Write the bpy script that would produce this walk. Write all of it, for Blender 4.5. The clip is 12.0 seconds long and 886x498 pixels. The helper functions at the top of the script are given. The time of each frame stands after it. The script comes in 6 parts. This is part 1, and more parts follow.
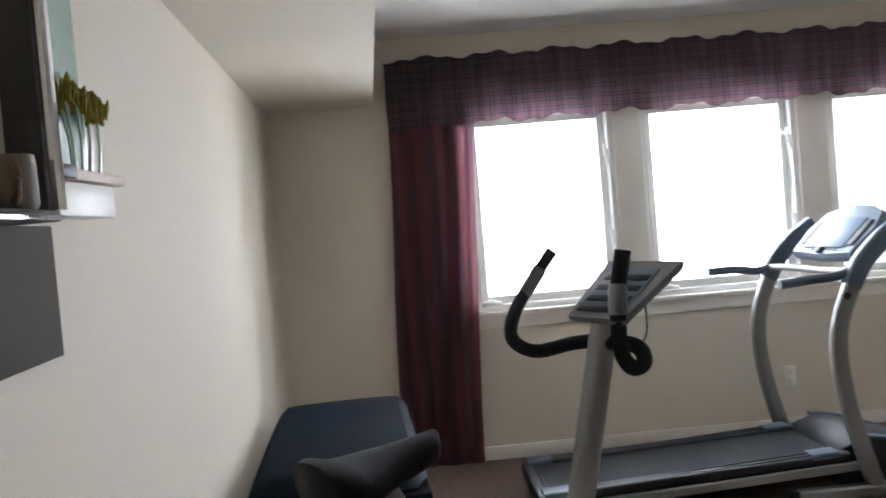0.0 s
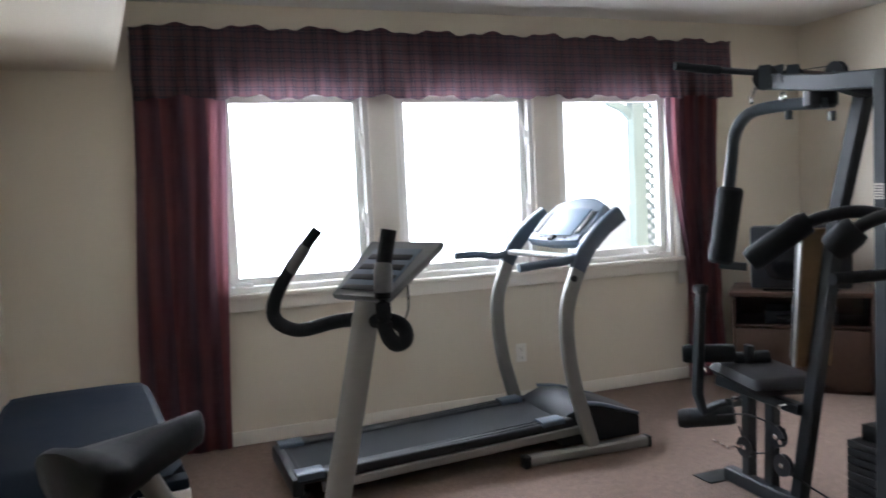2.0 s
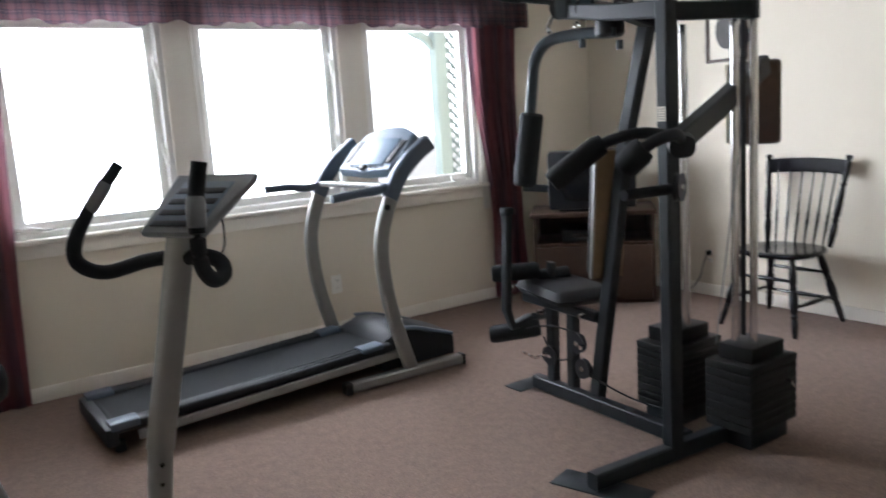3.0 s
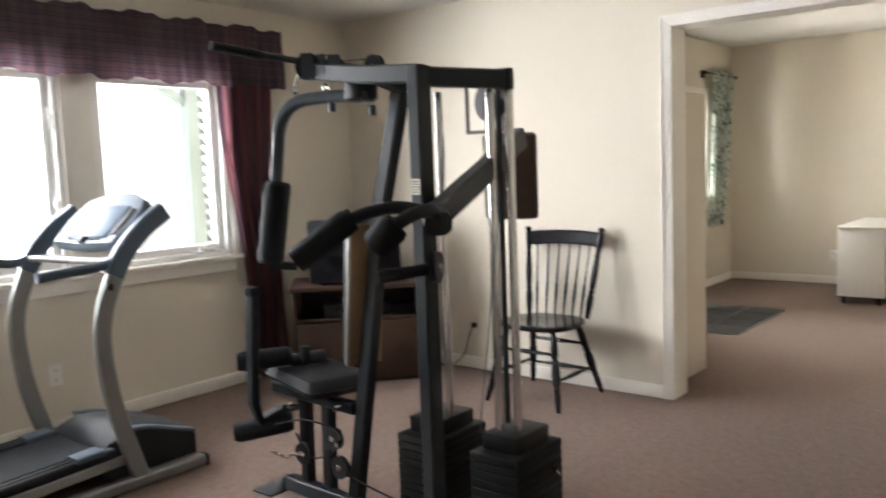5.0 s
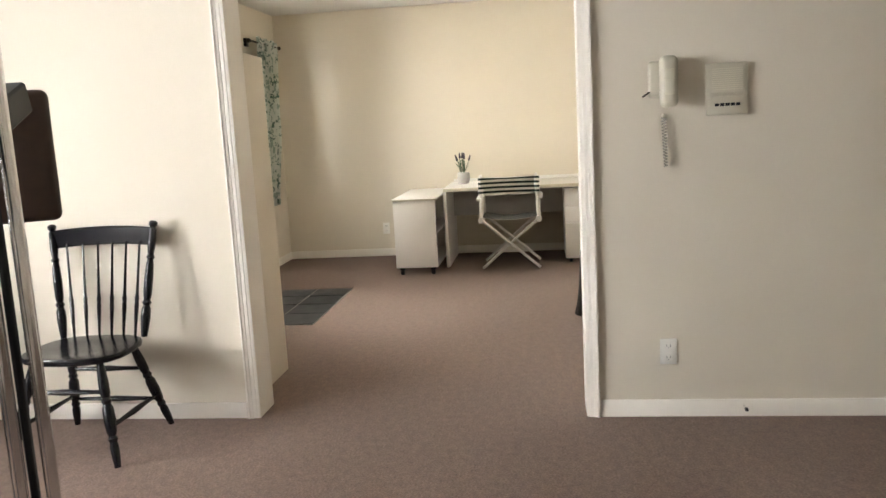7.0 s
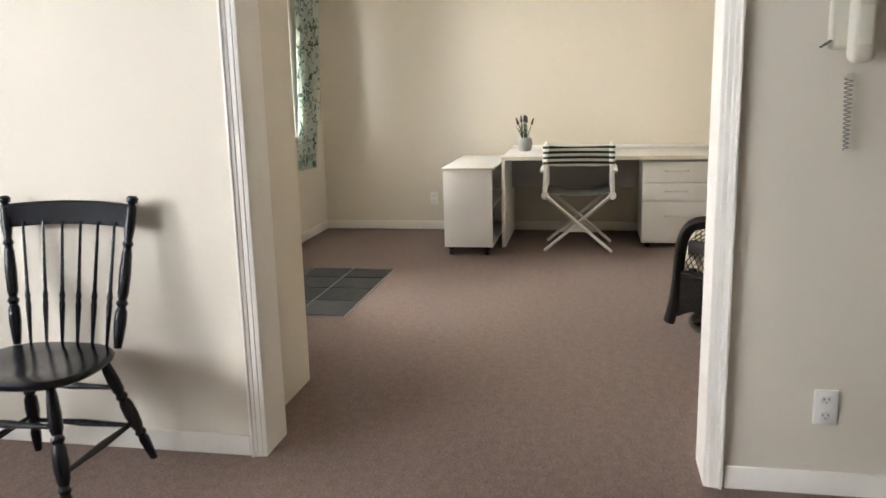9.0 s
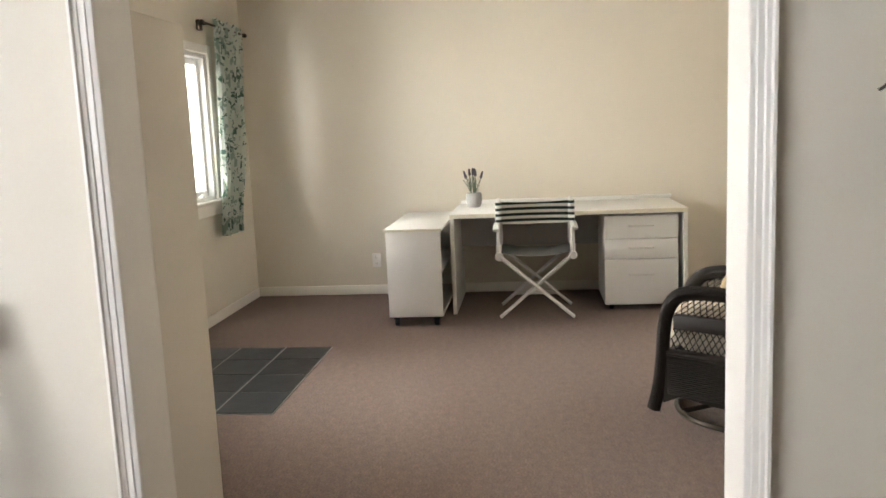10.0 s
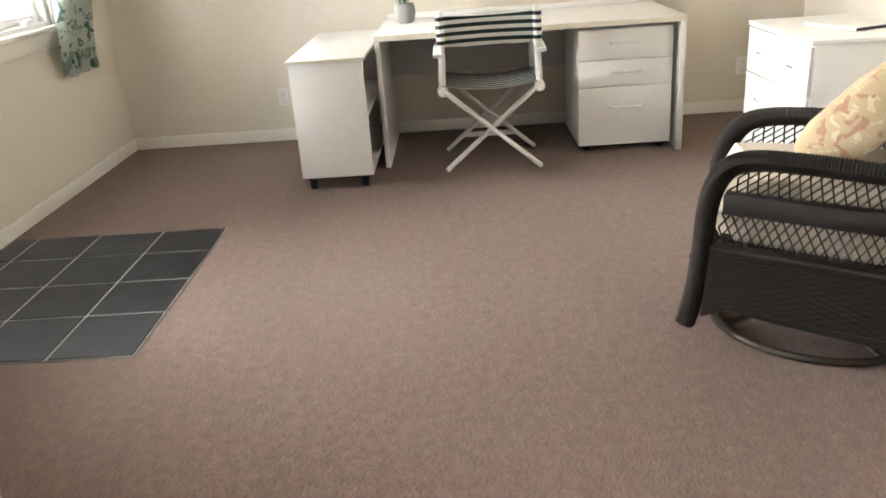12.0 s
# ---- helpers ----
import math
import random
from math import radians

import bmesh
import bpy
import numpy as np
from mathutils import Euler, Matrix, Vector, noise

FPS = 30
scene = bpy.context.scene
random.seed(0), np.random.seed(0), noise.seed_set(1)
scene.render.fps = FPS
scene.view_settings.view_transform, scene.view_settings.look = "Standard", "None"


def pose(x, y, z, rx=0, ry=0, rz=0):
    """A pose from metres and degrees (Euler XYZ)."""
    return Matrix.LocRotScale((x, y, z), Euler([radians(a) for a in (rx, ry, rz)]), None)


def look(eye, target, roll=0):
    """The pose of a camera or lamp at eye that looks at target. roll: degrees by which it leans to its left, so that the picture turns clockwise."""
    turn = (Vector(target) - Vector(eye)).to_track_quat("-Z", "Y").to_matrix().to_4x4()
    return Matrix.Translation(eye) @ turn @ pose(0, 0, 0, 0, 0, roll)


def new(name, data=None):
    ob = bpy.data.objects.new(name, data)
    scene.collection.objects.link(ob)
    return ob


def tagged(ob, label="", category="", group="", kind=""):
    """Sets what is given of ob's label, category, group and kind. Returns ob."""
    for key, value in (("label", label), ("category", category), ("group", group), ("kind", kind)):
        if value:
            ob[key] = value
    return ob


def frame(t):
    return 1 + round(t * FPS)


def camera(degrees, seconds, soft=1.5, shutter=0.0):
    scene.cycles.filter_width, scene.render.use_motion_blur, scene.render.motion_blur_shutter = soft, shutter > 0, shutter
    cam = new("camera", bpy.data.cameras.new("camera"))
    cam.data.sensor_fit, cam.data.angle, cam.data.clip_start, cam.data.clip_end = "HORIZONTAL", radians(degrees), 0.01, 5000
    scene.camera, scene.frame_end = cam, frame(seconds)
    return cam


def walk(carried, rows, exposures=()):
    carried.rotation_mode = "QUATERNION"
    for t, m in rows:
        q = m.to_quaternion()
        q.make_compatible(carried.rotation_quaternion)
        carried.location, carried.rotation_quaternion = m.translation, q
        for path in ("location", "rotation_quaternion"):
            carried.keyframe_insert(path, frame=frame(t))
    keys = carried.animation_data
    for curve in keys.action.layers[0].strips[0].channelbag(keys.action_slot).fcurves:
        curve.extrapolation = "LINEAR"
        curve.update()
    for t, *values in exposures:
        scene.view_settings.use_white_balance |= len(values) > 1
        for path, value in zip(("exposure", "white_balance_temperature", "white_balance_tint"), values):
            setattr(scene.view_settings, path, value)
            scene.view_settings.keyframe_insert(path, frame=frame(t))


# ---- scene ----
cam = camera(58.1, 12.0, shutter=0.4)
PATH = [
    (0, (0.163, 0.363, 1.366), (0.242, 2.361, 1.301), -4.9),
    (0.5, (0.107, 0.361, 1.357), (0.412, 2.335, 1.265), -3.7),
    (1, (0.092, 0.376, 1.353), (0.553, 2.32, 1.26), -3.0),
    (1.5, (0.082, 0.379, 1.349), (0.622, 2.302, 1.244), -2.6),
    (2, (0.08, 0.37, 1.347), (0.787, 2.236, 1.206), -2.7),
    (2.5, (0.06, 0.366, 1.348), (0.995, 2.118, 1.111), -3.3),
    (3, (0.038, 0.372, 1.332), (1.152, 1.999, 1.001), -3.7),
    (3.2, (0.033, 0.368, 1.334), (1.223, 1.934, 0.972), -3.7),
    (4.8, (0.337, 0.546, 1.349), (1.817, 1.882, 1.178), -2.2),
    (5, (0.362, 0.575, 1.344), (1.902, 1.836, 1.141), -2.2),
    (5.5, (0.493, 0.776, 1.322), (2.257, 1.662, 1.003), -3.1),
    (6, (0.647, 0.91, 1.316), (2.529, 1.474, 0.946), -3.2),
    (6.2, (0.705, 0.952, 1.328), (2.608, 1.445, 0.961), -3.1),
    (6.5, (0.884, 0.965, 1.331), (2.819, 1.349, 1.004), -3.4),
    (6.7, (0.96, 0.969, 1.328), (2.921, 1.228, 1.029), -3.0),
    (8.3, (1.602, 1.167, 1.306), (3.554, 1.439, 0.967), -3.8),
    (8.5, (1.73, 1.162, 1.316), (3.67, 1.464, 0.938), -2.9),
    (9, (1.987, 1.213, 1.311), (3.914, 1.572, 0.91), -1.4),
    (9.5, (2.335, 1.297, 1.319), (4.284, 1.526, 0.934), -3.2),
    (10, (2.646, 1.32, 1.345), (4.612, 1.542, 1.053), -2.5),
    (10.5, (2.924, 1.328, 1.339), (4.879, 1.589, 1.005), -0.8),
    (11, (3.298, 1.41, 1.32), (5.226, 1.662, 0.851), -3.2),
    (11.5, (3.637, 1.463, 1.284), (5.49, 1.616, 0.544), -5.2),
    (12, (3.955, 1.457, 1.283), (5.806, 1.525, 0.528), -4.2),
]
# the camera's own brightening and white balance along the walk
EXPOSURES = [(0, 0.4, 6000, 10), (1.5, 0.38, 5900, 10), (3.0, 0.3, 6050, 10), (5.0, 0.5, 6550, 10), (5.5, 0.68, 7000, 10), (6.5, 0.7, 6950, 10), (8.5, 0.5, 6400, 10), (10.0, 0.5, 6400, 10), (10.5, 0.32, 6350, 10), (11.0, 0.45, 6100, 10), (11.5, 0.5, 6250, 10), (12.0, 1.0, 6150, 10)]
walk(cam, [(t, look(eye, target, roll)) for t, eye, target, roll in PATH], EXPOSURES)

# ---- world, sun, large lights ----
world = bpy.data.worlds.new("world")
scene.world = world
world.use_nodes = True
sky = world.node_tree.nodes.new("ShaderNodeTexSky")
sky.sky_type, sky.sun_disc = "NISHITA", False
sky.sun_elevation, sky.sun_rotation = radians(38), radians(150)
world.node_tree.links.new(sky.outputs[0], world.node_tree.nodes["Background"].inputs[0])
world.node_tree.nodes["Background"].inputs[1].default_value = 0.06


def sun_lamp(strength, elevation, rotation):
    d = bpy.data.lights.new("sun", "SUN")
    d.energy, d.angle, d.color = strength, radians(0.6), (1.0, 0.95, 0.88)
    ob = new("sun", d)
    away = Vector((math.sin(rotation) * math.cos(elevation), math.cos(rotation) * math.cos(elevation), math.sin(elevation)))
    ob.matrix_world = look(away * 40, (0, 0, 0))
    return ob


sun_lamp(2.5, radians(38), radians(150))


def window_lamp(name, at, target, w, h, watts, color):
    d = bpy.data.lights.new(name, "AREA")
    d.shape, d.size, d.size_y, d.energy, d.color = "RECTANGLE", w, h, watts, color
    ob = new(name, d)
    ob.matrix_world = look(at, target)
    return ob


# sky and bright ground outside, standing in for daylight at the two windows
window_lamp("window_daylight", (0.65, 6.45, 1.4), (0.65, 0, 1.4), 4.6, 3.3, 770, (0.92, 0.945, 1.0))
window_lamp("window_daylight", (7.75, 6.45, 1.15), (7.75, 0, 1.15), 2.7, 2.7, 800, (1.0, 0.975, 0.92))


# ---- materials ----
def mat(name, color, rough=0.6, metal=0.0, grain=0.0, scale=60.0, bump=0.0, bscale=200.0, spec=0.5, tint=None, wear=0.0, wscale=3.0, coat=0.0, sheen=0.0):
    """A surface with fine grain, broad stains and relief."""
    m = bpy.data.materials.new(name)
    m.use_nodes = True
    t = m.node_tree
    b = t.nodes["Principled BSDF"]
    b.inputs["Roughness"].default_value, b.inputs["Metallic"].default_value = rough, metal
    b.inputs["Specular IOR Level"].default_value = spec
    b.inputs["Coat Weight"].default_value = coat
    b.inputs["Sheen Weight"].default_value = sheen
    b.inputs["Base Color"].default_value = (*color, 1)
    co = t.nodes.new("ShaderNodeTexCoord")
    if grain or wear:
        n1 = t.nodes.new("ShaderNodeTexNoise")
        n1.inputs["Scale"].default_value, n1.inputs["Detail"].default_value = scale, 4
        n2 = t.nodes.new("ShaderNodeTexNoise")
        n2.inputs["Scale"].default_value, n2.inputs["Detail"].default_value = wscale, 5
        for n in (n1, n2):
            t.links.new(co.outputs["Object"], n.inputs["Vector"])
        a = t.nodes.new("ShaderNodeMath"); a.operation = "MULTIPLY_ADD"
        a.inputs[1].default_value, a.inputs[2].default_value = 2 * grain, 1 - grain
        t.links.new(n1.outputs["Fac"], a.inputs[0])
        w = t.nodes.new("ShaderNodeMath"); w.operation = "MULTIPLY_ADD"
        w.inputs[1].default_value, w.inputs[2].default_value = 2 * wear, 1 - wear
        t.links.new(n2.outputs["Fac"], w.inputs[0])
        p = t.nodes.new("ShaderNodeMath"); p.operation = "MULTIPLY"
        t.links.new(a.outputs[0], p.inputs[0]); t.links.new(w.outputs[0], p.inputs[1])
        mix = t.nodes.new("ShaderNodeMix"); mix.data_type = "RGBA"; mix.blend_type = "MULTIPLY"
        mix.inputs["Factor"].default_value = 1.0
        mix.inputs["A"].default_value = (*color, 1)
        t.links.new(p.outputs[0], mix.inputs["B"])
        out = mix.outputs["Result"]
        if tint:
            mt = t.nodes.new("ShaderNodeMix"); mt.data_type = "RGBA"
            mt.inputs["B"].default_value = (*tint, 1)
            t.links.new(out, mt.inputs["A"]); t.links.new(n2.outputs["Fac"], mt.inputs["Factor"])
            out = mt.outputs["Result"]
        t.links.new(out, b.inputs["Base Color"])
        r = t.nodes.new("ShaderNodeMath"); r.operation = "MULTIPLY_ADD"
        r.inputs[1].default_value, r.inputs[2].default_value = 0.16, rough - 0.08
        t.links.new(n2.outputs["Fac"], r.inputs[0]); t.links.new(r.outputs[0], b.inputs["Roughness"])
    if bump:
        n3 = t.nodes.new("ShaderNodeTexNoise")
        n3.inputs["Scale"].default_value, n3.inputs["Detail"].default_value = bscale, 3
        t.links.new(co.outputs["Object"], n3.inputs["Vector"])
        bp = t.nodes.new("ShaderNodeBump")
        bp.inputs["Strength"].default_value, bp.inputs["Distance"].default_value = bump, 0.004
        t.links.new(n3.outputs["Fac"], bp.inputs["Height"]); t.links.new(bp.outputs[0], b.inputs["Normal"])
    return m


def stripes(m, bands, axis=0, pitch=0.05, offset=0.0, soft=False):
    """Repeating woven bands along an object axis: bands are (start, colour) within one pitch."""
    t = m.node_tree
    b = t.nodes["Principled BSDF"]
    co = t.nodes.new("ShaderNodeTexCoord")
    sep = t.nodes.new("ShaderNodeSeparateXYZ")
    t.links.new(co.outputs["Object"], sep.inputs[0])
    d = t.nodes.new("ShaderNodeMath"); d.operation = "MULTIPLY_ADD"
    d.inputs[1].default_value, d.inputs[2].default_value = 1 / pitch, offset
    t.links.new(sep.outputs[axis], d.inputs[0])
    f = t.nodes.new("ShaderNodeMath"); f.operation = "FRACT"
    t.links.new(d.outputs[0], f.inputs[0])
    ramp = t.nodes.new("ShaderNodeValToRGB")
    ramp.color_ramp.interpolation = "LINEAR" if soft else "CONSTANT"
    while len(ramp.color_ramp.elements) < len(bands):
        ramp.color_ramp.elements.new(0.5)
    for e, (p, c) in zip(ramp.color_ramp.elements, bands):
        e.position, e.color = p, (*c, 1)
    t.links.new(f.outputs[0], ramp.inputs[0])
    return t, b, ramp


PAINT = mat("cream_paint", (0.70, 0.64, 0.535), 0.75, grain=0.03, scale=180, wear=0.035, wscale=1.6, bump=0.12, bscale=260, spec=0.3)
CEIL = mat("ceiling_paint", (0.66, 0.64, 0.60), 0.85, grain=0.04, scale=120, wear=0.04, wscale=2, bump=0.35, bscale=120, spec=0.2)
TRIM = mat("white_trim_paint", (0.83, 0.79, 0.72), 0.4, grain=0.02, wear=0.05, wscale=6, bump=0.04, bscale=60)
VINYL = mat("white_window_vinyl", (0.84, 0.83, 0.80), 0.35, grain=0.02, wear=0.04, wscale=7, bump=0.02)
WHITE = mat("white_laminate", (0.83, 0.81, 0.77), 0.38, grain=0.015, scale=90, wear=0.03, wscale=4, bump=0.02, bscale=90)
EDGE = mat("yellowed_laminate_edge", (0.72, 0.68, 0.55), 0.5, grain=0.04, wear=0.06, bump=0.02)
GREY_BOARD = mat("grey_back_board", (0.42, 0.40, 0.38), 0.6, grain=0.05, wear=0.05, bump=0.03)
LACQ = mat("white_lacquered_wood", (0.80, 0.78, 0.74), 0.35, grain=0.03, scale=50, wear=0.05, wscale=9, bump=0.05, bscale=80)
BLACKWOOD = mat("black_painted_wood", (0.008, 0.008, 0.011), 0.2, spec=0.4, grain=0.2, scale=70, wear=0.25, wscale=9, bump=0.05, bscale=70)
BROWNWOOD = mat("dark_brown_wood", (0.050, 0.025, 0.016), 0.45, grain=0.25, scale=40, wear=0.25, wscale=5, bump=0.06, bscale=90)
TANBOARD = mat("tan_plywood", (0.22, 0.145, 0.08), 0.6, grain=0.15, scale=40, wear=0.15, wscale=6, bump=0.05)
STEEL = mat("dark_blue_grey_painted_steel", (0.013, 0.017, 0.021), 0.42, spec=0.35, metal=0.0, grain=0.12, scale=120, wear=0.2, wscale=12, bump=0.03, bscale=240)
STEELP = mat("worn_grey_painted_steel", (0.045, 0.058, 0.068), 0.38, spec=0.4, metal=0.0, grain=0.1, wear=0.15, wscale=10, bump=0.03)
CHROME = mat("chrome", (0.78, 0.78, 0.78), 0.12, metal=1.0, grain=0.03, wear=0.06, wscale=15)
SILVER = mat("silver_paint", (0.26, 0.262, 0.25), 0.36, metal=0.55, grain=0.05, scale=220, wear=0.08, wscale=8, bump=0.02, bscale=300)
BLUEGREY = mat("blue_grey_plastic", (0.075, 0.105, 0.145), 0.33, grain=0.06, scale=160, wear=0.12, wscale=8, bump=0.05, bscale=300)
BLACKPL = mat("black_plastic", (0.011, 0.0125, 0.016), 0.45, spec=0.3, grain=0.1, scale=150, wear=0.2, wscale=9, bump=0.06, bscale=300)
RUBBER = mat("black_rubber_belt", (0.020, 0.022, 0.024), 0.75, spec=0.2, grain=0.15, scale=300, wear=0.25, wscale=5, bump=0.2, bscale=500)
FOAM = mat("black_foam", (0.013, 0.015, 0.018), 0.8, spec=0.3, grain=0.15, scale=200, wear=0.2, wscale=12, bump=0.3, bscale=260)
LEATHER = mat("black_vinyl", (0.009, 0.009, 0.011), 0.55, spec=0.15, grain=0.1, scale=90, wear=0.2, wscale=10, bump=0.18, bscale=220)
NAVY = mat("navy_vinyl", (0.007, 0.011, 0.019), 0.7, grain=0.08, scale=90, wear=0.15, wscale=6, bump=0.1, bscale=240, spec=0.04)
# grip grey, its tone lifted to include window haze over the dark bar
GRIP = mat("haze_grey_grip", (0.13, 0.14, 0.145), 0.4, grain=0.08, scale=150, wear=0.12, wscale=9, bump=0.03)
IRON = mat("black_weight_plate", (0.007, 0.0075, 0.008), 0.55, spec=0.2, grain=0.2, scale=120, wear=0.3, wscale=14, bump=0.2, bscale=160)
SLATE = mat("slate_tile", (0.017, 0.020, 0.022), 0.44, spec=0.3, grain=0.15, scale=40, wear=0.3, wscale=7, bump=0.35, bscale=35, tint=(0.012, 0.012, 0.013))
# each tile a little lighter or darker than the next
_t = SLATE.node_tree
_oi = _t.nodes.new("ShaderNodeObjectInfo")
_mr = _t.nodes.new("ShaderNodeMapRange")
_mr.inputs["To Min"].default_value, _mr.inputs["To Max"].default_value = 0.45, 1.5
_mx = _t.nodes.new("ShaderNodeMix"); _mx.data_type = "RGBA"; _mx.blend_type = "MULTIPLY"
_mx.inputs["Factor"].default_value = 1.0
_src = _t.nodes["Principled BSDF"].inputs["Base Color"].links[0].from_socket
_t.links.new(_oi.outputs["Random"], _mr.inputs["Value"])
_t.links.new(_src, _mx.inputs["A"]); _t.links.new(_mr.outputs[0], _mx.inputs["B"])
_t.links.new(_mx.outputs["Result"], _t.nodes["Principled BSDF"].inputs["Base Color"])
GROUT = mat("pale_grout", (0.34, 0.325, 0.30), 0.85, grain=0.12, scale=120, wear=0.2, bump=0.2)
WICKER = mat("dark_brown_wicker", (0.0105, 0.0068, 0.0048), 0.55, spec=0.25, grain=0.25, scale=120, wear=0.25, wscale=14, bump=0.15, bscale=200)
CUSHION = mat("beige_cushion_cloth", (0.55, 0.46, 0.34), 0.9, grain=0.08, scale=250, wear=0.06, wscale=8, bump=0.3, bscale=420, sheen=0.2)
IVORY = mat("ivory_plastic", (0.62, 0.58, 0.47), 0.42, grain=0.03, wear=0.06, wscale=9, bump=0.03)
PLATE = mat("white_outlet_plastic", (0.80, 0.78, 0.73), 0.4, grain=0.02, wear=0.04)
CONCRETE = mat("pale_ground", (0.62, 0.60, 0.57), 0.9, grain=0.1, scale=4, wear=0.15, wscale=0.4, bump=0.2, bscale=20)
PORCH = mat("painted_porch_timber", (0.21, 0.255, 0.245), 0.6, grain=0.05, wear=0.1, bump=0.05)
POTMAT = mat("grey_stone_pot", (0.36, 0.345, 0.325), 0.8, grain=0.1, scale=120, wear=0.12, wscale=15, bump=0.25, bscale=160)
LEAF = mat("grey_green_leaf", (0.07, 0.11, 0.065), 0.7, grain=0.25, scale=60, wear=0.25, wscale=30, bump=0.1)
BLOOM = mat("faded_purple_bloom", (0.075, 0.060, 0.078), 0.85, grain=0.25, scale=200, wear=0.2, bump=0.3)
MAUVE = mat("burgundy_curtain_cloth", (0.20, 0.045, 0.055), 0.9, grain=0.1, scale=300, wear=0.12, wscale=4, bump=0.25, bscale=500, sheen=0.3)
SHEER = mat("white_lining_cloth", (0.70, 0.68, 0.64), 0.9, grain=0.05, scale=300, wear=0.05, bump=0.2, bscale=400)
SCREEN = mat("dark_screen_glass", (0.008, 0.009, 0.011), 0.15, grain=0.05, wear=0.1, wscale=4)
DARKART = mat("dark_print", (0.05, 0.045, 0.04), 0.5, grain=0.3, scale=25, wear=0.3, wscale=8, bump=0.05)
GREENG = mat("frosted_green_glass", (0.33, 0.45, 0.37), 0.25, grain=0.06, scale=30, wear=0.1, wscale=7, bump=0.08, bscale=40)
YELLOW = mat("yellow_dried_flower", (0.42, 0.32, 0.03), 0.85, grain=0.35, scale=150, wear=0.3, wscale=30, bump=0.5, bscale=120, tint=(0.12, 0.13, 0.02))
GREYPANEL = mat("grey_brown_board", (0.085, 0.076, 0.062), 0.8, spec=0.08, grain=0.08, scale=60, wear=0.12, wscale=5, bump=0.05)
BRONZE = mat("dark_bronze", (0.05, 0.04, 0.03), 0.4, metal=0.8, grain=0.1, wear=0.15)
PAPERM = mat("cream_mat_board", (0.72, 0.68, 0.58), 0.85, grain=0.03, wear=0.04)

CARPET = mat("brown_pink_carpet", (0.180, 0.123, 0.095), 0.95, grain=0.8, scale=110, wear=0.35, wscale=26, bump=0.7, bscale=150, spec=0.1, sheen=0.1)
CARPET.node_tree.nodes["Principled BSDF"].inputs["Sheen Roughness"].default_value = 0.6

# broad tread marks over the pile
CARPET_BROAD = CARPET.node_tree.nodes.new("ShaderNodeTexNoise")
CARPET_BROAD.inputs["Scale"].default_value, CARPET_BROAD.inputs["Detail"].default_value = 1.8, 4
_mixes = [n for n in CARPET.node_tree.nodes if n.bl_idname == "ShaderNodeMix"]
_mm = CARPET.node_tree.nodes.new("ShaderNodeMix"); _mm.data_type = "RGBA"; _mm.blend_type = "MULTIPLY"
_mm.inputs["Factor"].default_value = 0.55
_rr = CARPET.node_tree.nodes.new("ShaderNodeValToRGB")
_rr.color_ramp.elements[0].position, _rr.color_ramp.elements[0].color = 0.3, (0.72, 0.70, 0.70, 1)
_rr.color_ramp.elements[1].position, _rr.color_ramp.elements[1].color = 0.7, (1.18, 1.16, 1.14, 1)
CARPET.node_tree.links.new(CARPET_BROAD.outputs["Fac"], _rr.inputs[0])
CARPET.node_tree.links.new(_mixes[0].outputs["Result"], _mm.inputs["A"])
CARPET.node_tree.links.new(_rr.outputs[0], _mm.inputs["B"])
CARPET.node_tree.links.new(_mm.outputs["Result"], CARPET.node_tree.nodes["Principled BSDF"].inputs["Base Color"])

GLASS = bpy.data.materials.new("window_glass")
GLASS.use_nodes = True
_g = GLASS.node_tree.nodes["Principled BSDF"]
_g.inputs["Transmission Weight"].default_value, _g.inputs["Roughness"].default_value, _g.inputs["IOR"].default_value = 1.0, 0.0, 1.05

# far bright sky and haze
SKYGLOW = bpy.data.materials.new("bright_haze")
SKYGLOW.use_nodes = True
_e = SKYGLOW.node_tree.nodes.new("ShaderNodeEmission")
_e.inputs[0].default_value, _e.inputs[1].default_value = (0.97, 0.985, 1.0, 1), 3.2
SKYGLOW.node_tree.links.new(_e.outputs[0], SKYGLOW.node_tree.nodes["Material Output"].inputs[0])

# striped canvas of the folding chair
CANVAS = mat("striped_canvas", (0.8, 0.8, 0.76), 0.9, bump=0.3, bscale=500)
_t, _b, _r = stripes(CANVAS, [(0.0, (0.74, 0.74, 0.68)), (0.50, (0.015, 0.035, 0.03))], axis=2, pitch=0.040, offset=0.1)
_t.links.new(_r.outputs[0], _b.inputs["Base Color"])
CANVASSEAT = mat("striped_canvas_seat", (0.8, 0.8, 0.76), 0.9, bump=0.3, bscale=500)
_t, _b, _r = stripes(CANVASSEAT, [(0.0, (0.62, 0.62, 0.57)), (0.50, (0.02, 0.04, 0.035))], axis=0, pitch=0.055)
_t.links.new(_r.outputs[0], _b.inputs["Base Color"])

